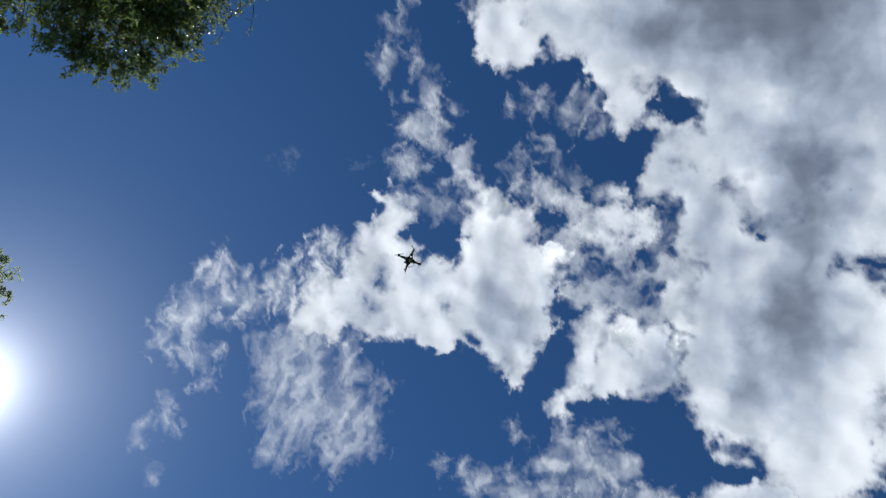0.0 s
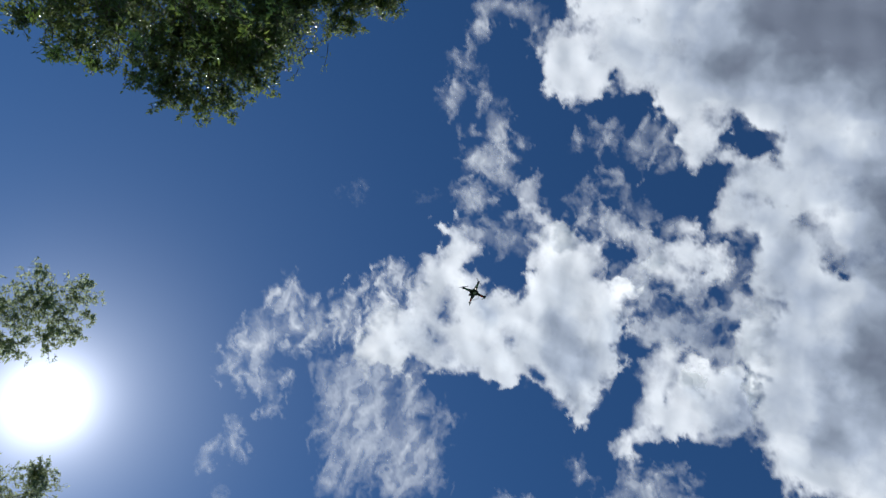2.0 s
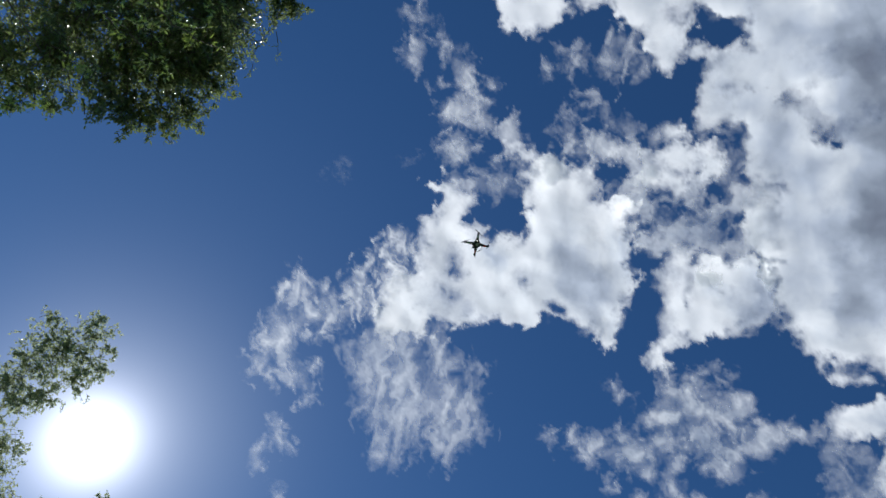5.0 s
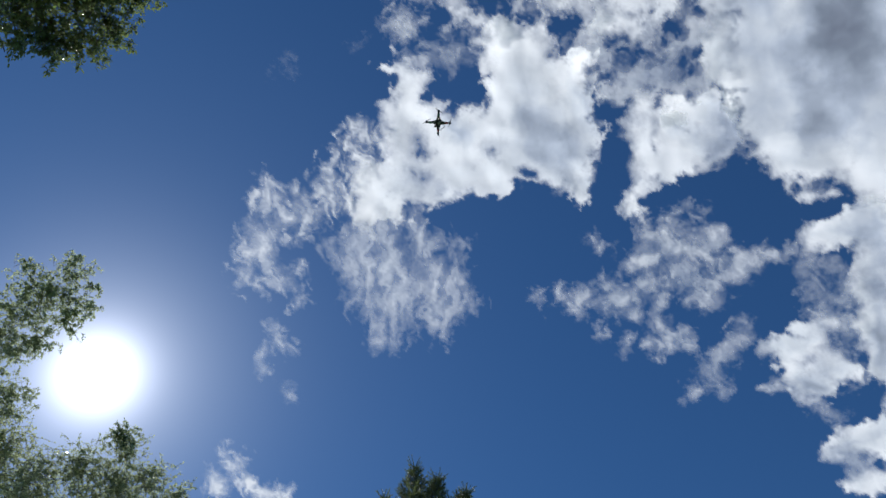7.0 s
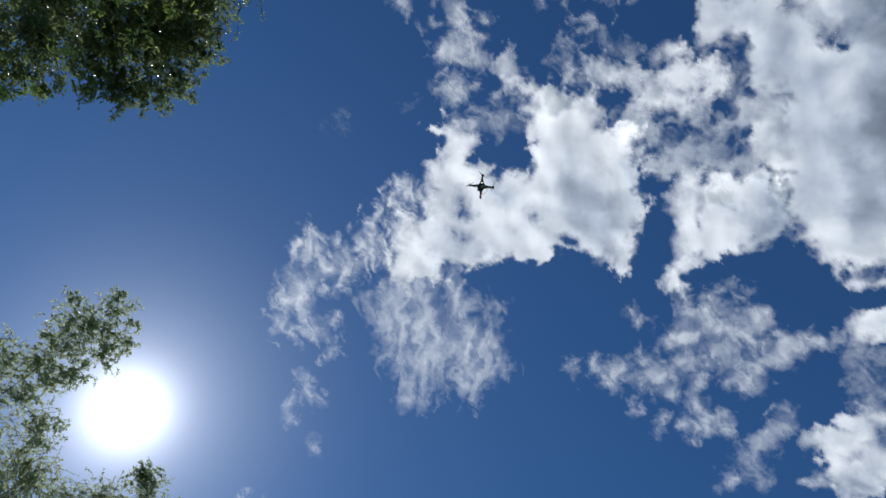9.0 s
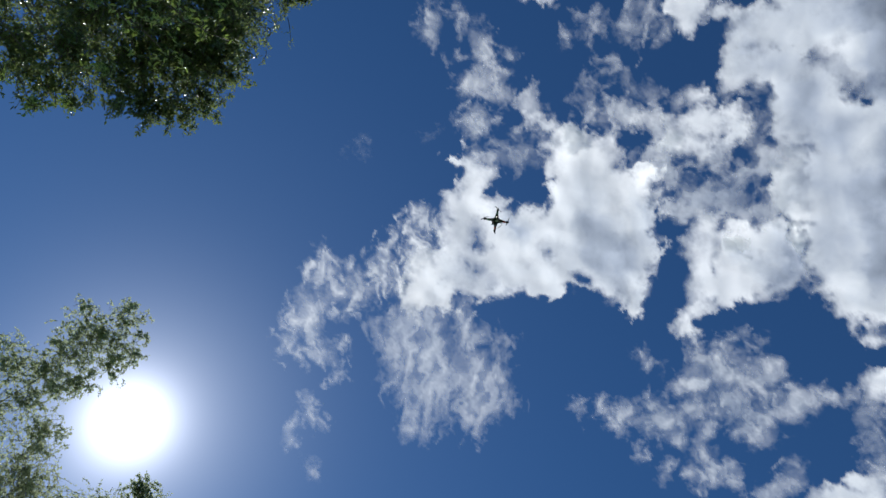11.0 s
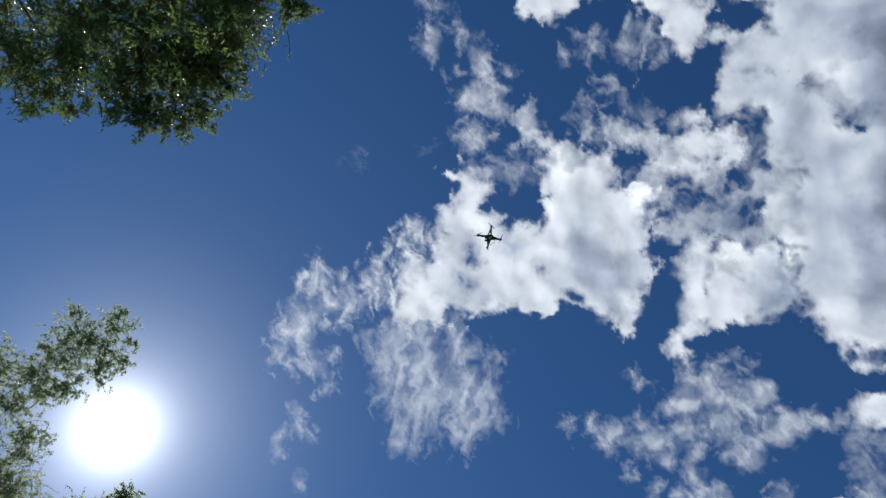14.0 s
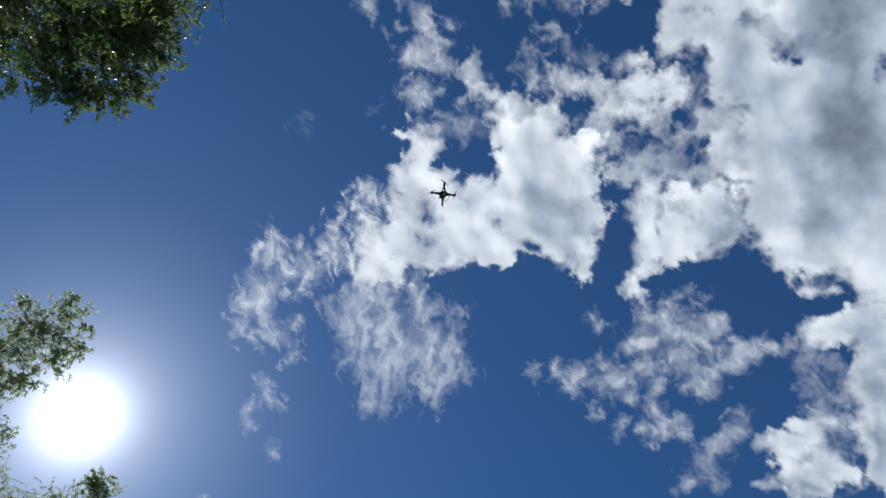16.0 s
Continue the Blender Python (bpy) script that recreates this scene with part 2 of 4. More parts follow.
STREAMER = [
    (-14.8, 61.7, -12.1, 60.6, 1.50), (-11.2, 62.6, -7.3, 58.2, 1.78), (-13.9, 60.3, -13.6, 58.2, 1.03), (-11.8, 59.1, -9.1, 57.1, 1.21),
    (-9.1, 57.1, -8.1, 54.4, 0.83), (-6.7, 59.2, -6.1, 56, 1.02), (-6.5, 64, -3.9, 62.8, 1.13), (-1.3, 60.1, 0, 57.4, 1.30),
    (1.6, 58.8, 2.6, 57.4, 0.92), (-0.7, 56.4, -0.2, 55.5, 0.64), (2.8, 62.6, 3.2, 60.2, 0.28), (-20.6, 61.1, -18.1, 60.6, 0.33),
    (-13.8, 58.4, -12, 56.7, 0.65),
]
FEATHER = [
    (-31, 57.4, -29.7, 58.9, 0.73), (-32.4, 60.2, -32, 62, 0.46), (-30.6, 61.3, -26.7, 61.8, 0.65), (-29.5, 62.7, -25.4, 62.7, 0.60),
    (-29.9, 59.9, -27.5, 58.2, 0.73), (-29.9, 55.6, -31.1, 56.3, 0.40), (-28.4, 56.4, -26.4, 56.2, 0.41), (-25.4, 61.6, -23.8, 62.8, 0.33),
    (-30.9, 62.9, -29.5, 64.1, 0.37), (-27, 60.2, -25.8, 61, 0.55), (-24.5, 56.7, -22.8, 57.9, 0.23), (-22.8, 56.9, -21.4, 55.7, 0.18),
    (-33.9, 62.5, -34.3, 63.8, 0.32), (-26.9, 63.9, -24.5, 66.6, 0.28),
]
FILAMENT = [
    (-23.1, 65, -24.8, 67.5, 0.42), (-25, 67.9, -23.4, 69.6, 0.37), (-23.4, 69.6, -21.3, 68.9, 0.23), (-22, 70.9, -19.1, 71.4, 0.28),
    (-21.3, 70.7, -18.4, 69.1, 0.47), (-18.3, 69.9, -15.5, 68.5, 0.38), (-20.2, 68.6, -16.7, 67.8, 0.66), (-22, 64.9, -19.6, 66.1, 0.52),
    (-20.7, 67.2, -14.8, 67.1, 0.47), (-20.3, 63.7, -18.3, 64.8, 0.47), (-22.7, 63.3, -21.9, 64.2, 0.28), (-16.4, 70.4, -16.3, 71.4, 0.28),
]
CLOUDLET = [
    (-23.9, 53, -22, 52.4, 0.36), (-22, 52.4, -20.3, 52, 0.31), (-23.5, 50.8, -22.4, 49.8, 0.31), (-19.4, 48.5, -19, 48.4, 0.13),
]
PLUME = [
    (-121.4, 81.1, -144.4, 83.4, 0.6), (-112.9, 81.8, -97.9, 82.2, 0.53), (-91.5, 81.9, -87.5, 83, 0.67), (-77.3, 82.2, -66.1, 81.3, 0.68),
    (-77.3, 84, -68.4, 85.3, 0.23), (-55.8, 84.8, -35, 84.6, 0.6), (-47.9, 82.4, -45.4, 83, 0.23), (-30.9, 82.1, -14.3, 84.2, 0.65),
    (-19.1, 84.7, -11, 85.8, 0.18), (-22.4, 79, -13.6, 79.6, 0.75), (-12.3, 82.4, -9.9, 82.3, 0.33), (-144.2, 84, -140.8, 86.2, 0.3),
]
SHREDS = [
    (51.4, 85.4, 76.8, 84.5, 0.45), (78.9, 85.7, 83.1, 83.9, 0.27), (80.2, 82.7, 84.1, 80.7, 0.52), (94.1, 82.1, 90.9, 81, 0.35),
    (78.9, 80.2, 83, 79.6, 0.35), (34.6, 81.6, 57.9, 81.9, 0.36), (35.9, 80.4, 42, 79.3, 0.46), (57.4, 80, 57.7, 78, 0.54),
    (44.6, 78.1, 53.3, 76.5, 0.49),
]
LINK = [
    (45.9, 73, 46.8, 70.6, 0.87), (47, 70, 52.5, 68.4, 1.11), (57.4, 69, 62, 67.3, 0.90), (52, 67.4, 56.6, 65, 0.66),
    (54.6, 69.2, 54.6, 68.5, 0.59), (59.6, 66.1, 57.9, 65, 0.56), (40.7, 71.1, 42.6, 70.1, 0.70), (65.8, 70.3, 64.2, 68, 0.64),
]
SMUDGE = [
    (-46.9, 71.2, -44.8, 72.2, 0.41), (-32.4, 76.4, -31.8, 77.1, 0.64), (-18.5, 48.6, -19.5, 48.8, 0.26), (25.6, 60, 26.3, 59.2, 0.44),
]
PUFF = [
    (54.8, 74.1, 58.1, 71.1, 1.10), (61.3, 74.2, 64, 72.5, 1.00), (53.9, 72.4, 55.8, 70.6, 0.51), (55.1, 75.1, 52.6, 73.2, 0.60),
    (67, 72.2, 65.7, 71.2, 0.81), (62.1, 71.1, 63.3, 70.9, 0.41), (66.1, 75.2, 65.1, 74.6, 0.33),
]
ISLE = [
    (44.8, 66.8, 40.6, 64.1, 1.29), (48.4, 64.8, 46.3, 63, 1.93), (52.4, 63.5, 51.2, 61.9, 1.47), (40.6, 62.9, 45.3, 61.8, 0.76),
    (36.9, 62.8, 33.7, 61.5, 0.65), (39.8, 62.3, 41.3, 62.3, 0.68), (54.4, 62.2, 53.4, 61.2, 0.64), (47.2, 61, 49.8, 60.7, 0.65),
]
BANK_TOP = [
    (-174, 86.1, 167.9, 87.8, 2.01), (155.4, 87.9, 137.8, 87, 1.85), (150.7, 83.8, 139.7, 82.7, 2.45), (122.1, 80.9, 115.8, 80.5, 2.18),
    (103.7, 79.3, 92.5, 78.2, 1.6), (122.8, 76.3, 119.4, 67.8, 4.58), (128.4, 70.8, 123.9, 65.7, 5.61), (109.6, 75.6, 107.7, 72.5, 1.42),
    (107.9, 71, 107.4, 66.6, 2.14), (177.3, 81.8, 146.5, 74.3, 2.31), (156, 72.3, 137.7, 64.5, 4.45), (123.5, 62.7, 100.8, 60.1, 5.17),
    (145.9, 79.8, 135.5, 77.2, 2.09), (132.4, 70.2, 122.7, 66.8, 3.87), (116.9, 75.3, 113, 71.9, 2.72),
]
BANK = [
    (96, 70.9, 99, 65.8, 2.18), (88.8, 73.7, 89, 71.6, 1.54), (77.5, 73, 82.2, 70.3, 1.35), (77.9, 68.4, 89.4, 64.2, 1.9),
    (79.4, 73.4, 79.7, 70.5, 1.2), (74.5, 69.6, 75.4, 67.4, 1.61), (70.3, 67, 75.8, 61, 1.93), (63.9, 65, 70.4, 59.5, 1.88),
    (59.7, 62.6, 65.4, 57.8, 1.73), (56.4, 59.3, 61.3, 56.1, 1.69), (54.5, 57, 59, 54, 1.19), (63, 66.7, 58.5, 64.6, 0.96),
    (52.4, 54.6, 54.6, 53.2, 0.22), (82.2, 62.7, 80, 60.9, 2.07), (77.5, 58.6, 62.2, 51.1, 3.74), (74.4, 65, 57.6, 59.2, 2.21),
]
BANK_FOOT = [
    (76.7, 62.1, 61.3, 56.8, 2.18), (67.5, 64.8, 61, 61.7, 2.32), (89.8, 68.8, 93.6, 65, 1.69), (47.7, 65.1, 47.7, 65, 0.84),
    (101.5, 71.4, 99.9, 69.8, 1.39), (88.2, 61.3, 91.2, 57.5, 2.07), (85.6, 59.8, 88, 56.6, 1.25), (100.2, 59.3, 86.5, 52.6, 3.12),
    (78.6, 56.5, 81, 53.5, 1.45), (78.8, 52.6, 70.4, 47.5, 2.75),
]
BANK_GAPS = [
    (70.4, 70.4, 73.4, 71.2, 0.44), (80.2, 65.6, 79.6, 65.4, 0.18), (59.5, 70.1, 61.7, 69.9, 0.45), (52.6, 71.1, 54.5, 69.7, 0.51),
    (49, 72.7, 52.9, 72.1, 0.39), (55, 67.4, 56.5, 67.4, 0.50), (56.7, 69.9, 58.6, 69.6, 0.33), (52.4, 59.9, 49.7, 59.3, 0.48),
    (46.6, 60.3, 50.3, 59.5, 0.37),
    (81, 59.2, 81.7, 58.5, 0.27), (82.9, 58.1, 84.5, 56.1, 0.40), (82.2, 56.9, 82.8, 55.7, 0.26),
]
BANK_THINS = [
    (83.3, 67.2, 81.1, 65.9, 0.80), (83.7, 68.5, 83, 67.9, 0.44), (76, 71.9, 69.9, 70.2, 0.79), (70.2, 72.5, 66.8, 70.5, 0.73),
    (61.1, 68.6, 64.7, 67.6, 0.56), (57, 66.2, 58.2, 66, 0.57), (68.1, 67.4, 69.1, 66.1, 0.27),
]
SCATTER = [
    (21.6, 56.3, 24.9, 56.4, 0.79), (24.2, 55.3, 27.2, 54.5, 0.95), (25.1, 54, 26.4, 53.8, 0.43), (29.6, 55.5, 33.3, 58.4, 0.86),
    (34.4, 58.2, 37.1, 58.2, 0.68), (35.6, 57.1, 40.4, 55.4, 1.24), (37.1, 53.1, 42.2, 52.9, 0.96), (35.7, 54, 36.1, 52, 0.73),
    (41, 54.2, 42.4, 52.8, 0.87), (31.9, 57.3, 35.1, 54.1, 1.43),
]
TUFT = [
    (32.2, 47, 33.5, 47.6, 0.54), (34.1, 47.8, 36.9, 48.8, 0.50), (37.7, 49, 38.1, 49.3, 0.27), (31.2, 46.4, 31.6, 46.4, 0.23),
    (28.5, 46.1, 29.3, 46.6, 0.20), (32.2, 45.6, 31.7, 45.3, 0.15), (31.5, 47.8, 31.9, 47.2, 0.23),
]
LOWBANK = [
    (50.2, 51.7, 55.5, 49.2, 1.06), (50.8, 46.7, 50.4, 43.8, 1.01), (53.8, 48.1, 53.4, 45, 1.58), (40.3, 46, 42.8, 45.9, 1.25),
    (39.1, 44.1, 40.5, 43, 1.23), (42.2, 44.2, 43.1, 43.3, 1.05), (36.5, 44.1, 37.3, 44.2, 0.31), (42.7, 47, 44.2, 46.6, 0.47),
    (38.1, 46.9, 38.5, 46.6, 0.16), (39.2, 38.7, 42.4, 38.6, 1.21), (38, 39.1, 38.6, 38.5, 0.44), (39, 36.7, 40.6, 35.6, 0.83),
    (38.1, 37.4, 38.4, 36.5, 0.50), (48, 42.3, 44, 36.2, 1.38), (48.8, 44.7, 46.4, 42.1, 1.30), (55.9, 50.1, 49, 44.6, 1.32),
    (54.2, 45.6, 43.2, 32.6, 2.03),
]
SHRED_LOW = [
    (-24.2, 42.9, -22.6, 42.6, 0.33), (-21.5, 42.1, -20.1, 41.1, 0.37), (-19.5, 41, -16, 41, 0.5), (-23.5, 40.9, -22.8, 40.2, 0.32),
]
SPUR = [
    (7.2, 82.5, 9.7, 81.1, 0.27), (11.4, 80.6, 18.7, 78.8, 0.63), (19.4, 78.4, 24, 78.4, 0.72), (36.8, 79.9, 45.8, 78.5, 0.31),
    (45.2, 78.7, 53, 76.3, 0.61), (51.8, 76, 52.7, 74.5, 0.52), (43.7, 74.6, 48.9, 74.3, 0.44),
]
SCATTER_LOW = [
    (31.3, 54.6, 29.3, 51.9, 0.54), (27.1, 50.9, 28.3, 50.1, 0.49), (29.9, 50.9, 31.2, 49.9, 0.73), (29.8, 51.8, 29.6, 50.9, 0.49),
    (41.2, 58.2, 42.2, 57.9, 0.33), (33.8, 60.8, 34.2, 59.7, 0.39), (35.9, 58.7, 37, 59.2, 0.34), (14, 57.2, 15.9, 56.6, 0.40),
    (17.8, 57.1, 19.6, 55.6, 0.49), (24.9, 51.8, 23.5, 51.3, 0.21), (21.5, 53.5, 21.6, 53, 0.26), (25.7, 60.2, 26.1, 59.4, 0.31),
    (44.3, 52.8, 45.3, 52.6, 0.27), (39, 59.4, 40.2, 59.3, 0.21), (45.2, 53.2, 45.8, 52.4, 0.31), (45.8, 52.4, 46.8, 51.8, 0.23),
]
# strokes along which grey shading is painted into bank, heap and isle
BANK_SHADE = [
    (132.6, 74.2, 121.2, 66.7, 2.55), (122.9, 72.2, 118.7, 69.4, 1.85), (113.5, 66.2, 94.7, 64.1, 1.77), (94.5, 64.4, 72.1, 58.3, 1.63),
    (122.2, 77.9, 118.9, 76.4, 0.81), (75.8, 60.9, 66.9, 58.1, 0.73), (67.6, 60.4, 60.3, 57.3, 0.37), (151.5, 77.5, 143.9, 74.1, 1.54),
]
HEAP_SHADE = [
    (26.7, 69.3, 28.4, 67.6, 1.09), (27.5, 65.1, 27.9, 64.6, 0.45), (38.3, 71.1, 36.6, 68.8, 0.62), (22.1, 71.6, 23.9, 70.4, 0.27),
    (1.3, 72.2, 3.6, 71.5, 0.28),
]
ISLE_SHADE = [
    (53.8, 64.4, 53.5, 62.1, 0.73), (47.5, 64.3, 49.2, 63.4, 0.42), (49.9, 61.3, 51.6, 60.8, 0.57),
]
LOWHAZE = [
    (46.1, 49.3, 47.9, 46.8, 0.77), (45, 47.3, 46.4, 44.5, 0.83), (39, 42.1, 40.4, 40.6, 0.41), (43.9, 43.4, 44.4, 42.2, 0.52),
    (47.2, 50.4, 48.7, 49, 0.54), (49.1, 47.7, 49, 46.7, 0.82),
]
KNOT = [
    (-32.7, 82.1, -16.8, 83.5, 0.53), (-27.5, 82.1, -21.7, 82.6, 0.36), (-20.4, 79, -16.3, 79, 0.50), (-20.3, 80.1, -19, 80.5, 0.41),
    (-15.1, 79.6, -13.1, 79.9, 0.36), (-36.5, 84.4, -38.4, 85.1, 0.30), (-12.1, 82.9, -7.5, 82.3, 0.22),
]
NEAR_LOBES = [
    (-77, 63, 6.65, 0.46), (-82.3, 60.8, 6.85, 0.5), (-78.8, 55.6, 6.45, 0.39), (-83.6, 56.9, 6.95, 0.47),
    (-79.1, 66.3, 6.65, 0.27), (-90.9, 72, 6.94, 0.25), (-96.6, 74.7, 6.94, 0.22), (-95.4, 69.2, 6.94, 0.29),
    (-107.6, 74, 7.03, 0.23), (-95.9, 63.4, 7.24, 0.65), (-108.7, 71.1, 7.23, 0.4), (-76.2, 59.8, 6.75, 0.37),
    (-84.5, 66.4, 6.84, 0.3), (-89.8, 67.4, 6.94, 0.28), (-90.9, 69.1, 6.94, 0.21), (-86.3, 71.7, 6.84, 0.16),
    (-97.3, 73.6, 6.94, 0.25), (-80.5, 64.5, 7.4, 0.45), (-84, 67.5, 7.6, 0.5), (-88.5, 62.5, 7.6, 0.45),
]
NEAR_FRINGE = [
    (-68.2, 61.9, 6.65, 0.22), (-73.7, 65.5, 6.65, 0.24), (-71.6, 59.3, 6.55, 0.25), (-68.6, 63.3, 6.65, 0.21),
    (-75.7, 57.8, 6.55, 0.32), (-72.1, 57.6, 6.55, 0.2), (-75.1, 67.2, 6.65, 0.18), (-69.2, 59.9, 6.65, 0.23),
    (-72.5, 63.4, 6.55, 0.23), (-75.9, 65.3, 6.55, 0.23), (-69.1, 61.2, 6.55, 0.17), (-67, 63.4, 6.55, 0.13),
    (-70, 58.4, 6.55, 0.12), (-72.8, 54.6, 6.45, 0.08), (-71.2, 65.8, 6.55, 0.15),
]
NEAR_AIRY = [
    (-78.4, 52.1, 6.85, 0.3), (-88, 53.6, 7.45, 0.64), (-82, 47.2, 7.25, 0.49), (-77.9, 53.2, 6.55, 0.28),
    (-81.8, 52.1, 6.85, 0.34), (-82, 49.2, 6.85, 0.41), (-75, 53.8, 6.45, 0.18), (-77.7, 50.4, 6.75, 0.22),
    (-73.9, 52.5, 6.45, 0.09),
]
LOW_SPRAYS = [
    (-82.3, 63.5, 4.68, 0.19), (-79.5, 65.6, 4.81, 0.17), (-76.7, 61.8, 4.94, 0.15), (-83.8, 59.1, 4.81, 0.17),
    (-81.2, 60.6, 5.07, 0.17), (-75.7, 56.8, 5.31, 0.12), (-86, 67, 5.07, 0.15), (-72.8, 54.4, 5.82, 0.12),
    (-74.1, 52, 5.82, 0.1), (-77.4, 51.6, 5.82, 0.15), (-85.9, 62.1, 4.81, 0.17),
]
SUNNY_LOBES = [
    (-49.6, 47.4, 17.93, 0.58), (-47.2, 49.7, 17.93, 0.52), (-45.6, 47.9, 18.33, 0.57), (-48.1, 43.6, 17.93, 0.58),
    (-50, 42.3, 18.43, 0.54), (-47.4, 45.4, 18.23, 0.63), (-47.6, 47.3, 17.93, 0.44), (-43.7, 40.3, 17.93, 0.67),
    (-49, 39.1, 18.43, 1.03), (-42.3, 37.5, 17.93, 0.9), (-46.9, 35.7, 18.93, 1.35), (-41.4, 34.4, 17.93, 1.35),
    (-46, 43.2, 18.53, 0.48), (-47, 41.3, 18.53, 0.54), (-52, 42.3, 18.23, 0.54), (-43.3, 48.1, 18.13, 0.33),
    (-44.3, 46.5, 18.13, 0.47), (-45.1, 44.4, 18.33, 0.46), (-49.4, 45.3, 17.93, 0.31), (-48.1, 50.5, 17.93, 0.21),
    (-50.8, 48.1, 17.93, 0.2), (-44.3, 49.7, 17.93, 0.21),
]
LOW_LOBES = [
    (-32.5, 41, 19.01, 0.53), (-29.2, 39.5, 19.01, 0.56), (-35.2, 38.5, 19.31, 0.74), (-31.7, 38.4, 19.01, 0.75),
    (-37.9, 36.7, 19.51, 0.84), (-26.2, 38.6, 19.01, 0.53), (-32.4, 35.3, 19.01, 1.15), (-27.9, 36.2, 19.01, 1.04),
    (-37.4, 33.7, 19.51, 1.08), (-33.6, 41.6, 19.01, 0.37), (-23.7, 37.1, 19.01, 0.77),
]


def chart(az, el):
    """Stereographic sky chart round the zenith, in degrees near it."""
    rho = 2 * math.tan(radians(90 - el) / 2)
    a = radians(az)
    return math.degrees(rho * math.sin(a)), math.degrees(rho * math.cos(a))


def strokes_field(px, py, strokes, knit=0.35):
    """How far inside the union of the strokes each point lies, in degrees."""
    best = np.full(px.shape, 0.0)
    for az1, el1, az2, el2, r in strokes:
        x1, y1 = chart(az1, el1)
        x2, y2 = chart(az2, el2)
        grow = 1 + (math.radians(math.hypot(x1, y1)) / 2) ** 2
        dx, dy = x2 - x1, y2 - y1
        q = np.clip(((px - x1) * dx + (py - y1) * dy) / max(dx * dx + dy * dy, 1e-9), 0, 1)
        s = r * grow - np.hypot(px - x1 - q * dx, py - y1 - q * dy)
        best += np.exp(np.clip(s / knit, -40, 40))
    return knit * np.log(best + 1e-17)


def fractal_at(px, py, scale, octaves, seed, fall=0.9):
    out = np.empty(px.shape)
    flat = out.ravel()
    for i, (x, y) in enumerate(zip(px.ravel() / scale, py.ravel() / scale)):
        flat[i] = noise.fractal((x, y, seed), fall, 2.1, octaves)
    return out


def ridged_at(px, py, scale, octaves, seed):
    """Thread-like noise, near 1 along crests and near 0 between them."""
    out = np.empty(px.shape)
    flat = out.ravel()
    for i, (x, y) in enumerate(zip(px.ravel() / scale, py.ravel() / scale)):
        flat[i] = noise.ridged_multi_fractal((x, y, seed), 1.0, 2.1, octaves, 1.0, 1.8)
    return np.clip(out / 1.9, 0, 1.2)


def spread_out(values):
    """Values stretched so that most of them lie between 0 and 1."""
    lo, hi = np.percentile(values, (8, 96))
    return np.clip((values - lo) / max(hi - lo, 1e-6), 0, 1.2)


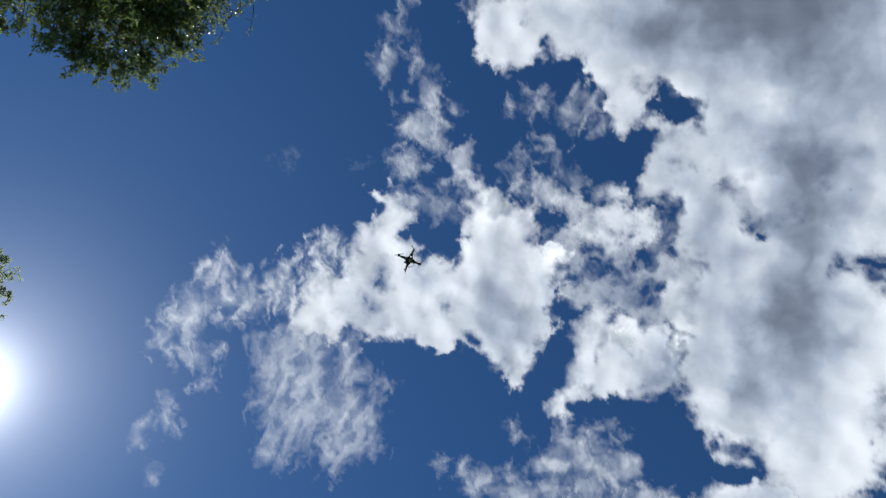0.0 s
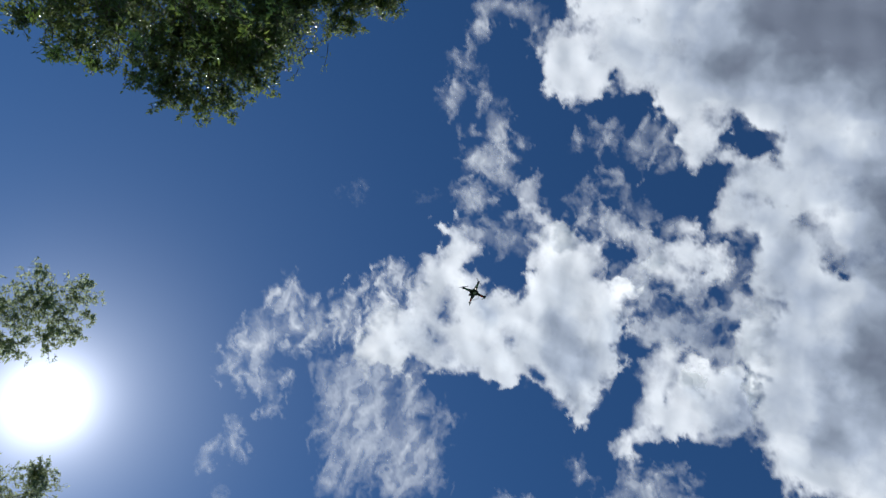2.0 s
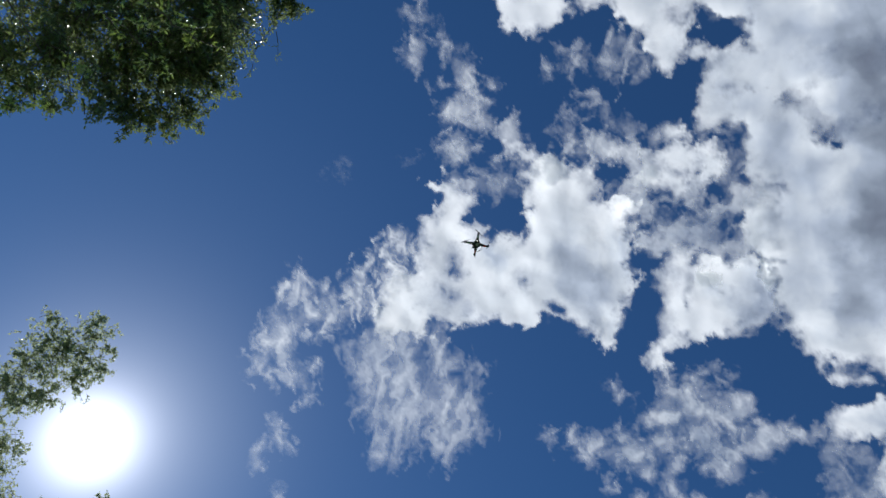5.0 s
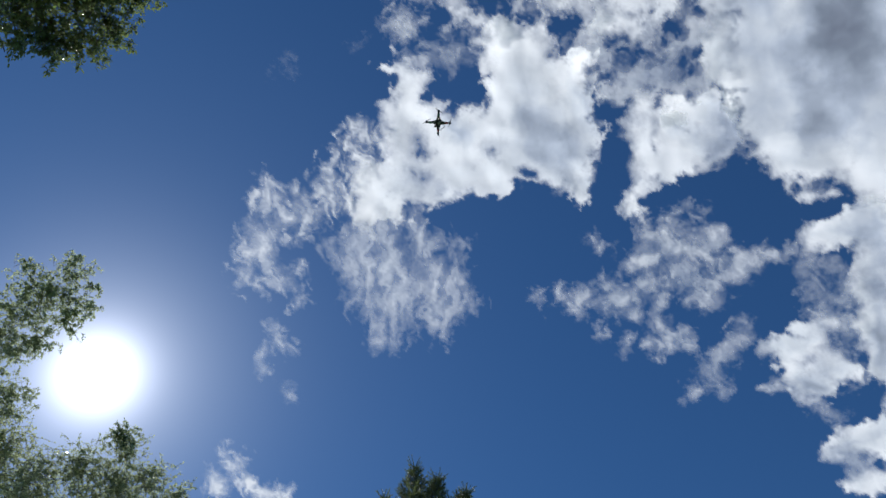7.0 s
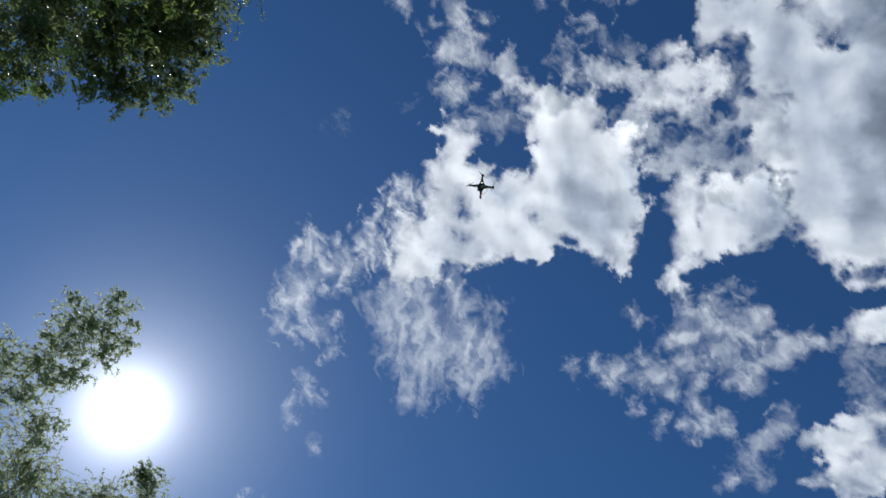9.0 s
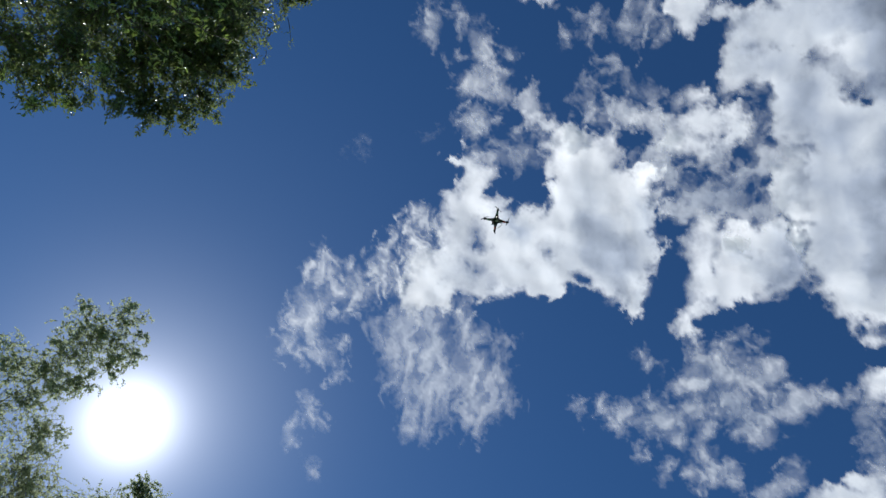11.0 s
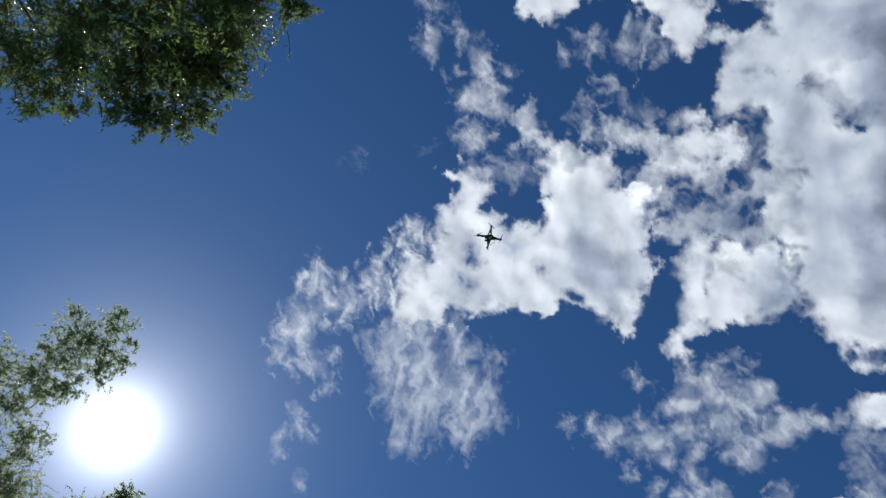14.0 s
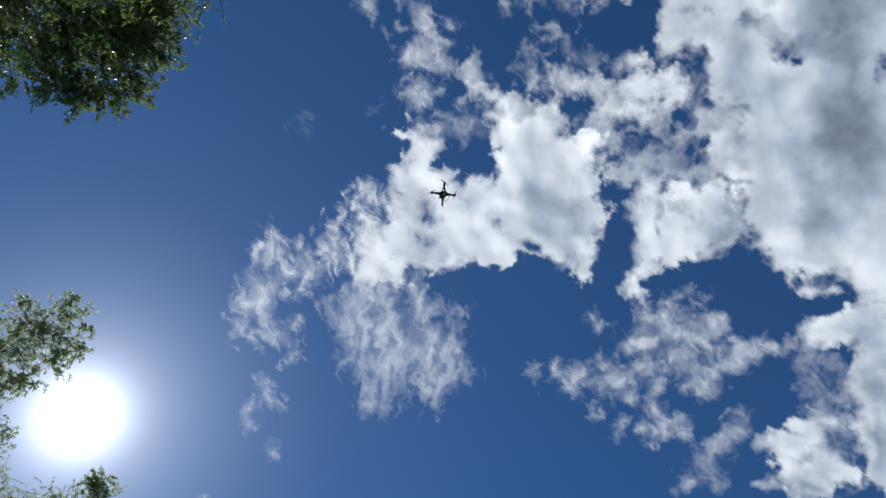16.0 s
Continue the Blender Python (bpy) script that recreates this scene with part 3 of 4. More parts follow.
def build_cloud(strokes, gaps, label, base, seed, soft=0.8, rag=0.95, warp=0.55, top=1.0, shade_span=6.0, tall=26.0, shaded=None, weight=0.5, blur=2.4, mass=0.0, thins=None, patchy=0.08, step=0.14, grain=1.5, streak=60.0, stretch=1.8, lead=0.45, curl=2.2, wisp=0.0, knob=2.6, knit=0.35):
    """One cloud as a billowed sheet at its base height; cover says how dense it is, and grey shade is painted inwards
    from its edges.
    """
    ends = [chart(s[k], s[k + 1]) + (s[4],) for s in strokes for k in (0, 2)]
    pad = 1.4 + rag
    x0, x1 = min(e[0] - e[2] for e in ends) - pad, max(e[0] + e[2] for e in ends) + pad
    y0, y1 = min(e[1] - e[2] for e in ends) - pad, max(e[1] + e[2] for e in ends) + pad
    nx, ny = int((x1 - x0) / step) + 1, int((y1 - y0) / step) + 1
    gx, gy = np.meshgrid(x0 + step * np.arange(nx), y0 + step * np.arange(ny))
    rough_s = strokes_field(gx, gy, strokes)
    near = rough_s > -(pad + 0.2)
    vx, vy = gx[near], gy[near]
    wx = vx + warp * fractal_at(vx, vy, curl, 6, seed + 0.3)
    wy = vy + warp * fractal_at(vx, vy, curl, 6, seed + 7.7)
    s = strokes_field(wx, wy, strokes, knit)
    core = strokes_field(wx, wy, strokes, 0.6)
    if wisp:
        c, d = math.cos(radians(streak)), math.sin(radians(streak))
        fx = vx + 0.9 * fractal_at(vx, vy, 2.2, 5, seed + 11.0)
        fy = vy + 0.9 * fractal_at(vx, vy, 2.2, 5, seed + 12.0)
        along, across = (fx * c + fy * d) / stretch, -fx * d + fy * c
        crest = min(0.5, 0.65 * wisp)
        thread = crest * spread_out(ridged_at(along, across, grain * 1.7, 6, seed)) + (1 - crest) * spread_out(fractal_at(along, across, grain * 1.2, 6, seed + 6.1, 0.8))
        n = fractal_at(along, across, grain, 6, seed + 2.2, 0.75)
        inside = np.clip((s + rag * n) / (1.7 * soft) + lead - 0.08, 0, 1.25)
        body = inside * (0.75 * (1 - wisp) + wisp * (1.75 * thread ** 1.5)) * (1 + 0.8 * wisp * n)
        cover = (1 - np.exp(-1.25 * np.clip(body, 0, 3) ** 1.5)) * top
    else:
        n = fractal_at(vx, vy, grain, 7, seed, 0.75)
        edge = np.clip(1.1 - core / 2.2, 0.06, 1)
        thread = spread_out(ridged_at(wx, wy, grain * 1.2, 7, seed + 5.5)) - 0.5
        feather = soft * (0.45 + 2.0 * np.clip(fractal_at(vx, vy, 3.5, 2, seed + 8.8) + 0.3, 0, 1))
        body = (s + rag * edge * (1.15 * n + 0.55 * thread)) / feather + lead
        if gaps:
            hole = strokes_field(wx, wy, gaps, 0.15) + 0.7 * n + 0.25 * thread
            body = np.minimum(body, 0.45 - hole / (0.6 * feather + 0.3))
        low = fractal_at(wx, wy, 1.9, 6, seed + 21.0, 0.7)
        body = np.clip(body, 0, 3) * (1 - 2 * patchy * np.clip(2.0 * low + 0.3, 0, 1) * np.clip(1.3 - core / 4, 0.2, 1))
        if thins:
            body *= 1 - 0.75 * np.clip(0.5 + (strokes_field(wx, wy, thins, 0.3) + 0.5 * n + 0.4 * thread) / 0.9, 0, 1)
        cover = (1 - np.exp(-1.7 * np.clip(body, 0, 6) ** 1.5)) * top
    drift = fractal_at(vx, vy, 2.2, 5, seed + 31.0, 0.9)
    halo = np.clip((s + 0.35 + 1.1 * drift) / 1.5, 0, 1)
    haze = (0.3 if wisp else 0.5) * top * halo * halo * (3 - 2 * halo) * np.clip(0.55 + 1.4 * drift, 0, 1)
    if gaps:
        haze *= np.clip(0.6 - strokes_field(wx, wy, gaps, 0.15) / 0.5, 0.12, 1)
    cover = 1 - (1 - cover) * (1 - haze)
    bill = fractal_at(wx, wy, 3.6, 4, seed + 3.1)
    bulk = strokes_field(vx, vy, strokes, 3.0) - 4.2
    shade = ((1 - mass) * core + mass * bulk + 1.1 * bill) / shade_span
    # extra painted shade along the given strokes
    if shaded:
        in_shade = strokes_field(wx, wy, shaded, 0.9)
        shade += weight * np.clip(0.5 + (in_shade + 0.7 * bill) / blur, 0, 1)
    shade = np.clip(shade, 0, 1.2)
    puffs = fractal_at(0.7 * vx + 0.3 * wx, 0.7 * vy + 0.3 * wy, 3.4, 2, seed + 4.4)
    broad = strokes_field(vx, vy, strokes, 3.0)
    lift = np.clip(broad / 14.0 + 0.1, 0, 1.0)
    z = base - tall * lift - knob * np.clip(core + 0.6, 0, 1.5) * puffs
    rho = np.radians(np.hypot(vx, vy))
    tan_z = np.tan(2 * np.arctan(rho / 2))
    ang = np.arctan2(vx, vy)
    hx, hy = z * tan_z * np.sin(ang), z * tan_z * np.cos(ang)
    index = np.full(near.shape, -1)
    index[near] = np.arange(len(vx))
    solid = np.zeros(near.shape)
    solid[near] = cover
    a, b, c_, d_ = index[:-1, :-1], index[:-1, 1:], index[1:, 1:], index[1:, :-1]
    keep = (np.minimum(np.minimum(a, b), np.minimum(c_, d_)) >= 0)
    keep &= np.maximum(np.maximum(solid[:-1, :-1], solid[:-1, 1:]), np.maximum(solid[1:, 1:], solid[1:, :-1])) > 0.0
    piece = joined(keep, np.zeros(keep.shape, int))
    ids, sizes = np.unique(piece[keep], return_counts=True)
    quads = np.stack([a[keep], b[keep], c_[keep], d_[keep]], 1)
    co = np.stack([hx, hy, z], 1)
    face_n = np.cross(co[quads[:, 2]] - co[quads[:, 0]], co[quads[:, 3]] - co[quads[:, 1]])
    slope = np.zeros(co.shape)
    for k in range(4):
        np.add.at(slope, quads[:, k], face_n)
    slope /= np.maximum(np.linalg.norm(slope, axis=1, keepdims=True), 1e-9)
    slope[np.abs(slope).sum(1) < 0.5] = (0, 0, 1 if face_n[:, 2].mean() > 0 else -1)
    centre = np.array([hx.mean(), hy.mean(), base])
    co = co - centre
    root = new("cloud")
    root.location = centre
    lobe = np.zeros(keep.shape, int)
    lobe[keep] = lobe_of(wx, wy, strokes)[quads[:, 0]]
    whole = np.zeros(piece.max() + 1, int)
    whole[ids] = sizes
    lobe[whole[piece] < 400] = 0
    owner = joined(keep, lobe)[keep]
    ids, sizes = np.unique(owner, return_counts=True)
    order = np.argsort(-sizes)
    large = [k for k in order[:60] if sizes[k] >= 60]
    for k in large:
        sheet("billow" if sizes[k] > 600 else "tuft", quads[owner == ids[k]], co, cover, shade, slope, root)
    left = ~np.isin(owner, ids[large]) & (whole[piece[keep]] > 10)
    if left.any():
        tagged(sheet("wisp", quads[left], co, cover, shade, slope, root), kind="stuff")
    return tagged(root, label, "cloud", "clouds in the sky")


def joined(keep, kind):
    """Numbers the connected patches of the kept cells, cell by cell of one kind."""
    piece = np.where(keep, np.arange(keep.size).reshape(keep.shape) + 1, 0)
    while True:
        grown = piece.copy()
        for shift, axis in ((1, 0), (-1, 0), (1, 1), (-1, 1)):
            other, same = np.roll(grown, shift, axis), np.roll(kind, shift, axis) == kind
            grown = np.where(same, np.maximum(grown, other), grown)
        grown[~keep] = 0
        if (grown == piece).all():
            return piece
        piece = grown


def lobe_of(px, py, strokes, most=12):
    """Which of the cloud's broadest billows each point belongs to."""
    best, which = np.full(px.shape, -1e9), np.zeros(px.shape, int)
    for k, (az1, el1, az2, el2, r) in enumerate(sorted(strokes, key=lambda q: -q[4])[:most]):
        x1, y1 = chart(az1, el1)
        x2, y2 = chart(az2, el2)
        dx, dy = x2 - x1, y2 - y1
        q = np.clip(((px - x1) * dx + (py - y1) * dy) / max(dx * dx + dy * dy, 1e-9), 0, 1)
        d = r - np.hypot(px - x1 - q * dx, py - y1 - q * dy)
        which[d > best] = k
        best = np.maximum(best, d)
    return which


def sheet(name, quads, co, cover, shade, slope, parent):
    """One mesh of a cloud from its share of the grid."""
    used, quads = np.unique(quads, return_inverse=True)
    quads = quads.reshape(-1, 4)
    me = bpy.data.meshes.new(name)
    me.vertices.add(len(used))
    me.vertices.foreach_set("co", co[used].ravel())
    me.loops.add(quads.size)
    me.loops.foreach_set("vertex_index", quads.ravel().astype(np.int32))
    me.polygons.add(len(quads))
    me.polygons.foreach_set("loop_start", np.arange(0, quads.size, 4, dtype=np.int32))
    me.polygons.foreach_set("use_smooth", np.ones(len(quads), bool))
    me.update(calc_edges=True)
    me.validate()
    me.normals_split_custom_set_from_vertices(slope[used].tolist())
    for key, val in (("cover", cover), ("shade", shade)):
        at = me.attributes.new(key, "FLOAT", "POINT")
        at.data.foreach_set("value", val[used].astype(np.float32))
    me.materials.append(M_CLOUD)
    ob = new(name, me)
    ob.parent = parent
    return ob


build_cloud(HEAP, HEAP_GAPS, "bright white cumulus cloud with ragged edges and small blue gaps", 1000, 1.0, shade_span=10.0, shaded=HEAP_SHADE, weight=0.5, mass=0.7, soft=0.95, lead=0.38, knob=5.0, step=0.12)
build_cloud(SPUR, None, "ragged white spur linking cumulus heaps", 1002, 19.0, soft=1.0, rag=1.0, top=0.8, tall=4, shade_span=9, lead=0.45, patchy=0.3)
build_cloud(VEIL, None, "thin ragged cloud veil above the bright cumulus", 1004, 17.0, soft=1.2, rag=1.0, top=0.55, tall=4, grain=0.9, shade_span=14, wisp=0.7, lead=0.5)
build_cloud(STREAMER, None, "thin pale cloud veil trailing from the bright cumulus", 1003, 2.0, soft=1.6, rag=1.2, top=0.72, tall=4, grain=0.8, streak=95, stretch=2.8, shade_span=14, wisp=0.32, lead=0.5)
build_cloud(FEATHER, None, "thin feathery white cloud wisp against blue sky", 1005, 3.0, soft=1.3, rag=1.2, top=0.78, tall=4, grain=0.9, shade_span=14, wisp=0.7, lead=0.5, streak=70)
build_cloud(FILAMENT, None, "ragged white cloud filaments beside the bright cumulus", 1003, 4.0, soft=0.8, rag=0.7, warp=0.4, top=0.92, tall=4, grain=0.7, shade_span=14, wisp=0.75, lead=0.42)
build_cloud(CLOUDLET, None, "two tiny faint cloudlets in clear blue sky", 1004, 5.0, soft=0.9, rag=0.55, warp=0.35, top=0.65, tall=3, grain=0.7, shade_span=14, wisp=0.6, lead=0.5)
build_cloud(PLUME, None, "torn rising plume of thin white cloud", 1003, 6.0, soft=1.1, rag=1.0, warp=0.45, top=0.64, tall=4, grain=0.9, shade_span=14, wisp=0.75, lead=0.42)
build_cloud(KNOT, None, "small bright cloud knots in a torn plume", 1004, 24.0, soft=0.9, rag=0.6, warp=0.4, top=0.9, tall=3, grain=0.8, stretch=1.2, shade_span=14, wisp=0.4, lead=0.5)
build_cloud(SHREDS, None, "loose shreds of thin white cloud", 1005, 7.0, soft=1.2, rag=1.0, top=0.6, tall=4, grain=0.9, shade_span=14, wisp=0.75, lead=0.5)
build_cloud(PUFF, BANK_GAPS, "soft white cloud puff with frayed edges", 1002, 8.0, soft=1.1, rag=1.1, top=0.97, shade_span=8, tall=20, patchy=0.2)
build_cloud(ISLE, BANK_GAPS, "white cumulus island with a light grey base", 1001, 9.0, soft=1.05, lead=0.38, shade_span=9, tall=18, knob=4.5, shaded=ISLE_SHADE, weight=0.5, mass=0.6)
build_cloud(LINK, BANK_GAPS, "thin grey cloud haze joining the cumulus heaps", 1004, 16.0, soft=2.0, rag=1.2, top=0.6, tall=6, grain=1.3, shade_span=4, lead=0.5, patchy=0.4)
build_cloud(BANK_TOP + BANK + BANK_FOOT, BANK_GAPS, "large grey-white cumulus bank with dark blue holes", 999, 10.0, soft=0.8, rag=0.9, shade_span=5.8, tall=22, patchy=0.05, thins=BANK_THINS, mass=0.8, blur=4.0, knob=3.0, shaded=BANK_SHADE)
build_cloud(SCATTER, None, "broken white cloud with bright tufts below the bank", 1003, 12.0, soft=1.3, rag=0.75, warp=0.45, top=0.8, tall=8, grain=1.1, stretch=1.2, shade_span=6, wisp=0.6, lead=0.4)
build_cloud(SCATTER_LOW, None, "small scattered cloud scraps beside broken cloud", 1003, 20.0, soft=0.9, rag=0.65, warp=0.4, top=0.66, tall=4, grain=0.8, stretch=1.2, shade_span=9, wisp=0.5, lead=0.5)
build_cloud(TUFT, None, "small slanting white cloud tuft", 1003, 13.0, soft=1.2, rag=0.6, warp=0.4, top=0.74, tall=6, grain=0.9, stretch=1.2, shade_span=9, lead=0.5, wisp=0.4)
build_cloud(LOWBANK, None, "puffy white cumulus column low in the sky", 1000, 14.0, soft=1.0, rag=0.8, shade_span=3.6, lead=0.26)
build_cloud(LOWHAZE, None, "thin grey haze between low cumulus puffs", 1003, 23.0, soft=1.4, rag=0.8, top=0.62, tall=4, grain=1.0, stretch=1.2, shade_span=4, wisp=0.45, lead=0.4)
build_cloud(SHRED_LOW, None, "thin torn white cloud low over the trees", 1003, 15.0, soft=0.9, rag=1.0, top=0.95, tall=4, grain=0.9, shade_span=14, wisp=0.6, lead=0.55)
build_cloud(SMUDGE, None, "barely visible smudges of thin cloud", 1004, 18.0, soft=1.6, rag=1.0, top=0.13, tall=3, grain=0.9, shade_span=14, wisp=0.6, lead=0.55)


# trees
def add_leaf(v, f, at, axis, normal, length, width, fold=0.25):
    """A pointed leaf of two folded halves."""
    side = axis.cross(normal).normalized()
    up = side.cross(axis).normalized()
    b = len(v)
    drop = -0.12 * length * up
    for along, across in ((0, 0), (0.3, -0.5), (0.65, -0.42), (1, 0), (0.65, 0.42), (0.3, 0.5)):
        v.append(at + axis * (length * along) + side * (width * across) + up * (fold * width * abs(across)) + drop * along * along)
    f.append((b, b + 1, b + 2, b + 3))
    f.append((b, b + 3, b + 4, b + 5))


def leaf_mesh():
    v, f = [], []
    add_leaf(v, f, Vector((0, 0, 0)), Vector((1, 0, 0)), Vector((0, 0, 1)), 1.0, 0.3)
    me = bpy.data.meshes.new("leaf")
    me.from_pydata(v, [], f)
    me.materials.append(M_LEAF)
    return me


def broadleaf_tree(base, lobes, label, leaf_len, leaf_wide, twigs, leaves, mat, trunk_r, fork, seed, droop=0.35, loose=0, tousle=0.0, airy=(), sprays=()):
    """Trunk, a limb to each lobe of the crown, twigs in each lobe and leaves along the twigs."""
    rng = random.Random(seed)
    root = tagged(new("tree"), label, "tree")
    root.location = base
    org = Vector(base)
    crown_top = org + Vector((0, 0, fork))
    t = Tubes()
    pts = bowed(Vector((0, 0, -0.1)), Vector((0, 0, fork)), 0, 9, rng)
    t.add(pts, [trunk_r * (1.5 if i == 0 else 1.12 - 0.07 * i) for i in range(10)], 12)
    t.link("trunk", M_BARK, root)
    tw, lv, lf = Tubes(), [], []
    yv, yf = [], []
    spare = []
    grown = []
    for az, el, dist, r in sorted(lobes + list(airy) + list(sprays), key=lambda lobe: -lobe[3]):
        spray, thin = (az, el, dist, r) in sprays, (az, el, dist, r) in airy
        c = EYE + toward(az, el) * dist - org
        host = min(grown, key=lambda g: (g[0] - c).length - g[1], default=None)
        if host and (host[0] - c).length < 1.9 * host[1]:
            start = host[0].copy()
            r0 = 0.007
        else:
            start = pts[rng.randint(6, 9)].copy()
            r0 = min(trunk_r * 0.16, 0.008 + 0.005 * (c - start).length)
        grown.append((c, r))
        line = bowed(start, start.lerp(c, 0.9), 0.09 * (c - start).length, 7, rng)
        lt = Tubes()
        lt.add(line, [r0 * (1 - 0.85 * i / 7) for i in range(8)], 7)
        lt.link("limb", M_BARK, root)
        count = 6 if spray else max(10, int(twigs * (0.5 if thin else 1.0) * (r / 0.4) ** 1.7))
        for _ in range(count):
            out = Vector((rng.gauss(0, 1), rng.gauss(0, 1), rng.gauss(0, 1) - 0.15)).normalized()
            a = line[rng.choice((5, 6, 7))].lerp(c, 0.6) + out * r * rng.uniform(0.0, 0.35)
            reach = r * rng.uniform(0.55, 1.0) if rng.random() < 0.8 else r * rng.uniform(1.0, 1.3)
            b = c + out * reach
            b.z -= droop * reach * rng.random()
            if tousle and rng.random() < 0.8:
                a = c + Vector((rng.gauss(0, 1), rng.gauss(0, 1), rng.gauss(0, 1))).normalized() * r * rng.uniform(0.15, 1.0)
                turn = Vector((rng.gauss(0, 1), rng.gauss(0, 1), rng.gauss(0.3, 0.8))).normalized()
                b = a + (out * (1 - tousle) + turn * tousle) * r * rng.uniform(0.35, 0.75)
            line2 = bowed(a, b, 0.05 * r, 4, rng)
            tw.add(line2, [0.0045, 0.004, 0.0033, 0.0025, 0.0015], 4)
            for k in range(leaves // 2 if spray else leaves):
                q = rng.random() ** 0.75
                i = min(3, int(q * 4))
                p = line2[i].lerp(line2[i + 1], q * 4 - i)
                along = (line2[i + 1] - line2[i]).normalized()
                axis = (along * 0.8 + Vector((rng.gauss(0, 0.7), rng.gauss(0, 0.7), rng.gauss(-0.5, 0.6)))).normalized()
                nrm = Vector((rng.gauss(0, 1), rng.gauss(0, 1), rng.gauss(0, 0.5))).normalized()
                p = p + Vector((rng.gauss(0, 1), rng.gauss(0, 1), rng.gauss(0, 1))) * leaf_len * 0.35
                size = leaf_len * rng.uniform(0.6, 1.15)
                if loose and not spray and q > 0.7 and len(spare) < loose and rng.random() < 0.12:
                    spare.append((p, axis, nrm, size))
                else:
                    add_leaf(yv if spray else lv, yf if spray else lf, p, axis, nrm, size, size * leaf_wide)
    tw.link("branchwork", M_TWIG, root)
    tagged(link_mesh("crown", lv, lf, mat, root, False), kind="stuff")
    # low sprays take the leaf colour with sunlight painted in
    if yv:
        tagged(link_mesh("sunlit_tint_leaves", yv, yf, M_LEAF_SUNLIT, root, False, "bright yellow-green leaves with sunlight painted in"), kind="stuff")
    if spare:
        shared = leaf_mesh()
        for p, axis, nrm, size in spare:
            ob = new("leaf", shared)
            ob.parent = root
            side = axis.cross(nrm).normalized()
            up = side.cross(axis).normalized()
            m = Matrix((axis, -side, up)).transposed().to_4x4()
            ob.matrix_local = Matrix.Translation(p) @ m @ Matrix.Diagonal((size, size, size, 1))
    return root


def conifer_tree(base, leaders, label, seed):
    """Fir with upright leaders, whorls of branches and needle sprays."""
    rng = random.Random(seed)
    root = tagged(new("conifer_tree"), label, "tree")
    root.location = base
    org = Vector(base)
    tips = [EYE + toward(az, el) * d - org for az, el, d in leaders]
    trunk = Tubes()
    top = tips[0]
    pts = [Vector((top.x * (i / 14) ** 2, top.y * (i / 14) ** 2, -0.1 + (top.z + 0.1) * i / 14)) for i in range(15)]
    trunk.add(pts, [0.2 * (1 - i / 14) + 0.008 for i in range(15)], 10)
    trunk.link("trunk", M_BARK, root)
    wood, nv, nf = Tubes(), [], []

    def needles(a, b, length, count):
        ax = (b - a).normalized()
        u = ax.orthogonal().normalized()
        w = ax.cross(u)
        for k in range(count):
            q = k / count
            g = k * 2.4 + rng.uniform(-0.4, 0.4)
            out = (math.cos(g) * u + math.sin(g) * w + ax * 0.9).normalized()
            p = a.lerp(b, q)
            s = out.cross(ax).normalized() * length * 0.09
            n0 = len(nv)
            tip = p + out * length * rng.uniform(0.7, 1.1)
            nv.extend((p - s, p + s, tip))
            nf.append((n0, n0 + 1, n0 + 2))

    def spray(a, b, dens):
        wood.add([a, a.lerp(b, 0.5) + Vector((0, 0, -0.02)), b], [0.014, 0.01, 0.004], 5)
        needles(a.lerp(b, 0.25), b, 0.055, int(dens * (b - a).length))
        n = int((b - a).length / 0.11)
        ax = (b - a).normalized()
        for k in range(n):
            q = 0.2 + 0.8 * k / max(1, n)
            for s in (-1, 1):
                side = Vector((-ax.y, ax.x, 0)).normalized() * s
                d = (ax * 0.8 + side * 0.8 + Vector((0, 0, rng.uniform(0.1, 0.75)))).normalized()
                p = a.lerp(b, q)
                ln = rng.uniform(0.12, 0.34) * (1.15 - 0.6 * q)
                e = p + d * ln
                wood.add([p, e], [0.006, 0.003], 4)
                needles(p, e, 0.05, int(170 * ln) + 10)

    for j, tip in enumerate(tips):
        foot = pts[11] if j else pts[13]
        start = pts[9] if j else pts[12]
        if j:
            line = bowed(start, tip, -0.25, 6, rng)
            wood.add(line, [0.05, 0.045, 0.038, 0.03, 0.022, 0.014, 0.006], 6)
        span = 1.5 if j == 0 else 1.1
        needles(tip - Vector((0, 0, 0.5)), tip, 0.05, 90)
        for k in range(9 if j == 0 else 7):
            h = 0.12 + span * (k / 8) ** 1.1
            c = tip - Vector((0, 0, h)) if j == 0 else tip.lerp(start, min(0.9, h / max(0.1, (tip - start).length)))
            reach = 0.06 + 0.30 * h
            for g in range(6):
                a = g * math.pi / 3 + k * 0.7 + rng.uniform(-0.3, 0.3)
                d = Vector((math.cos(a), math.sin(a), 0.85 + rng.uniform(-0.15, 0.35)))
                spray(c, c + d * reach * rng.uniform(0.7, 1.1), 150)
    for k in range(9):
        h = 1.9 + k * 0.75
        c = pts[14].lerp(pts[0], min(0.95, h / top.z))
        reach = min(2.6, 0.6 + 0.26 * h)
        for g in range(8):
            a = g * math.pi / 4 + k * 0.45 + rng.uniform(-0.2, 0.2)
            d = Vector((math.cos(a), math.sin(a), 0.12))
            wood.add([c, c + d * reach], [0.03, 0.008], 5)
            for q in (0.45, 0.7, 0.95):
                p = c + d * reach * q
                for s in range(5):
                    b = p + Vector((rng.gauss(0, 0.3), rng.gauss(0, 0.3), rng.uniform(-0.1, 0.2)))
                    needles(p, b, 0.1, 26)
    wood.link("branchwork", M_TWIG, root)
    tagged(link_mesh("needles", nv, nf, M_NEEDLE, root, False), kind="stuff")
    return root


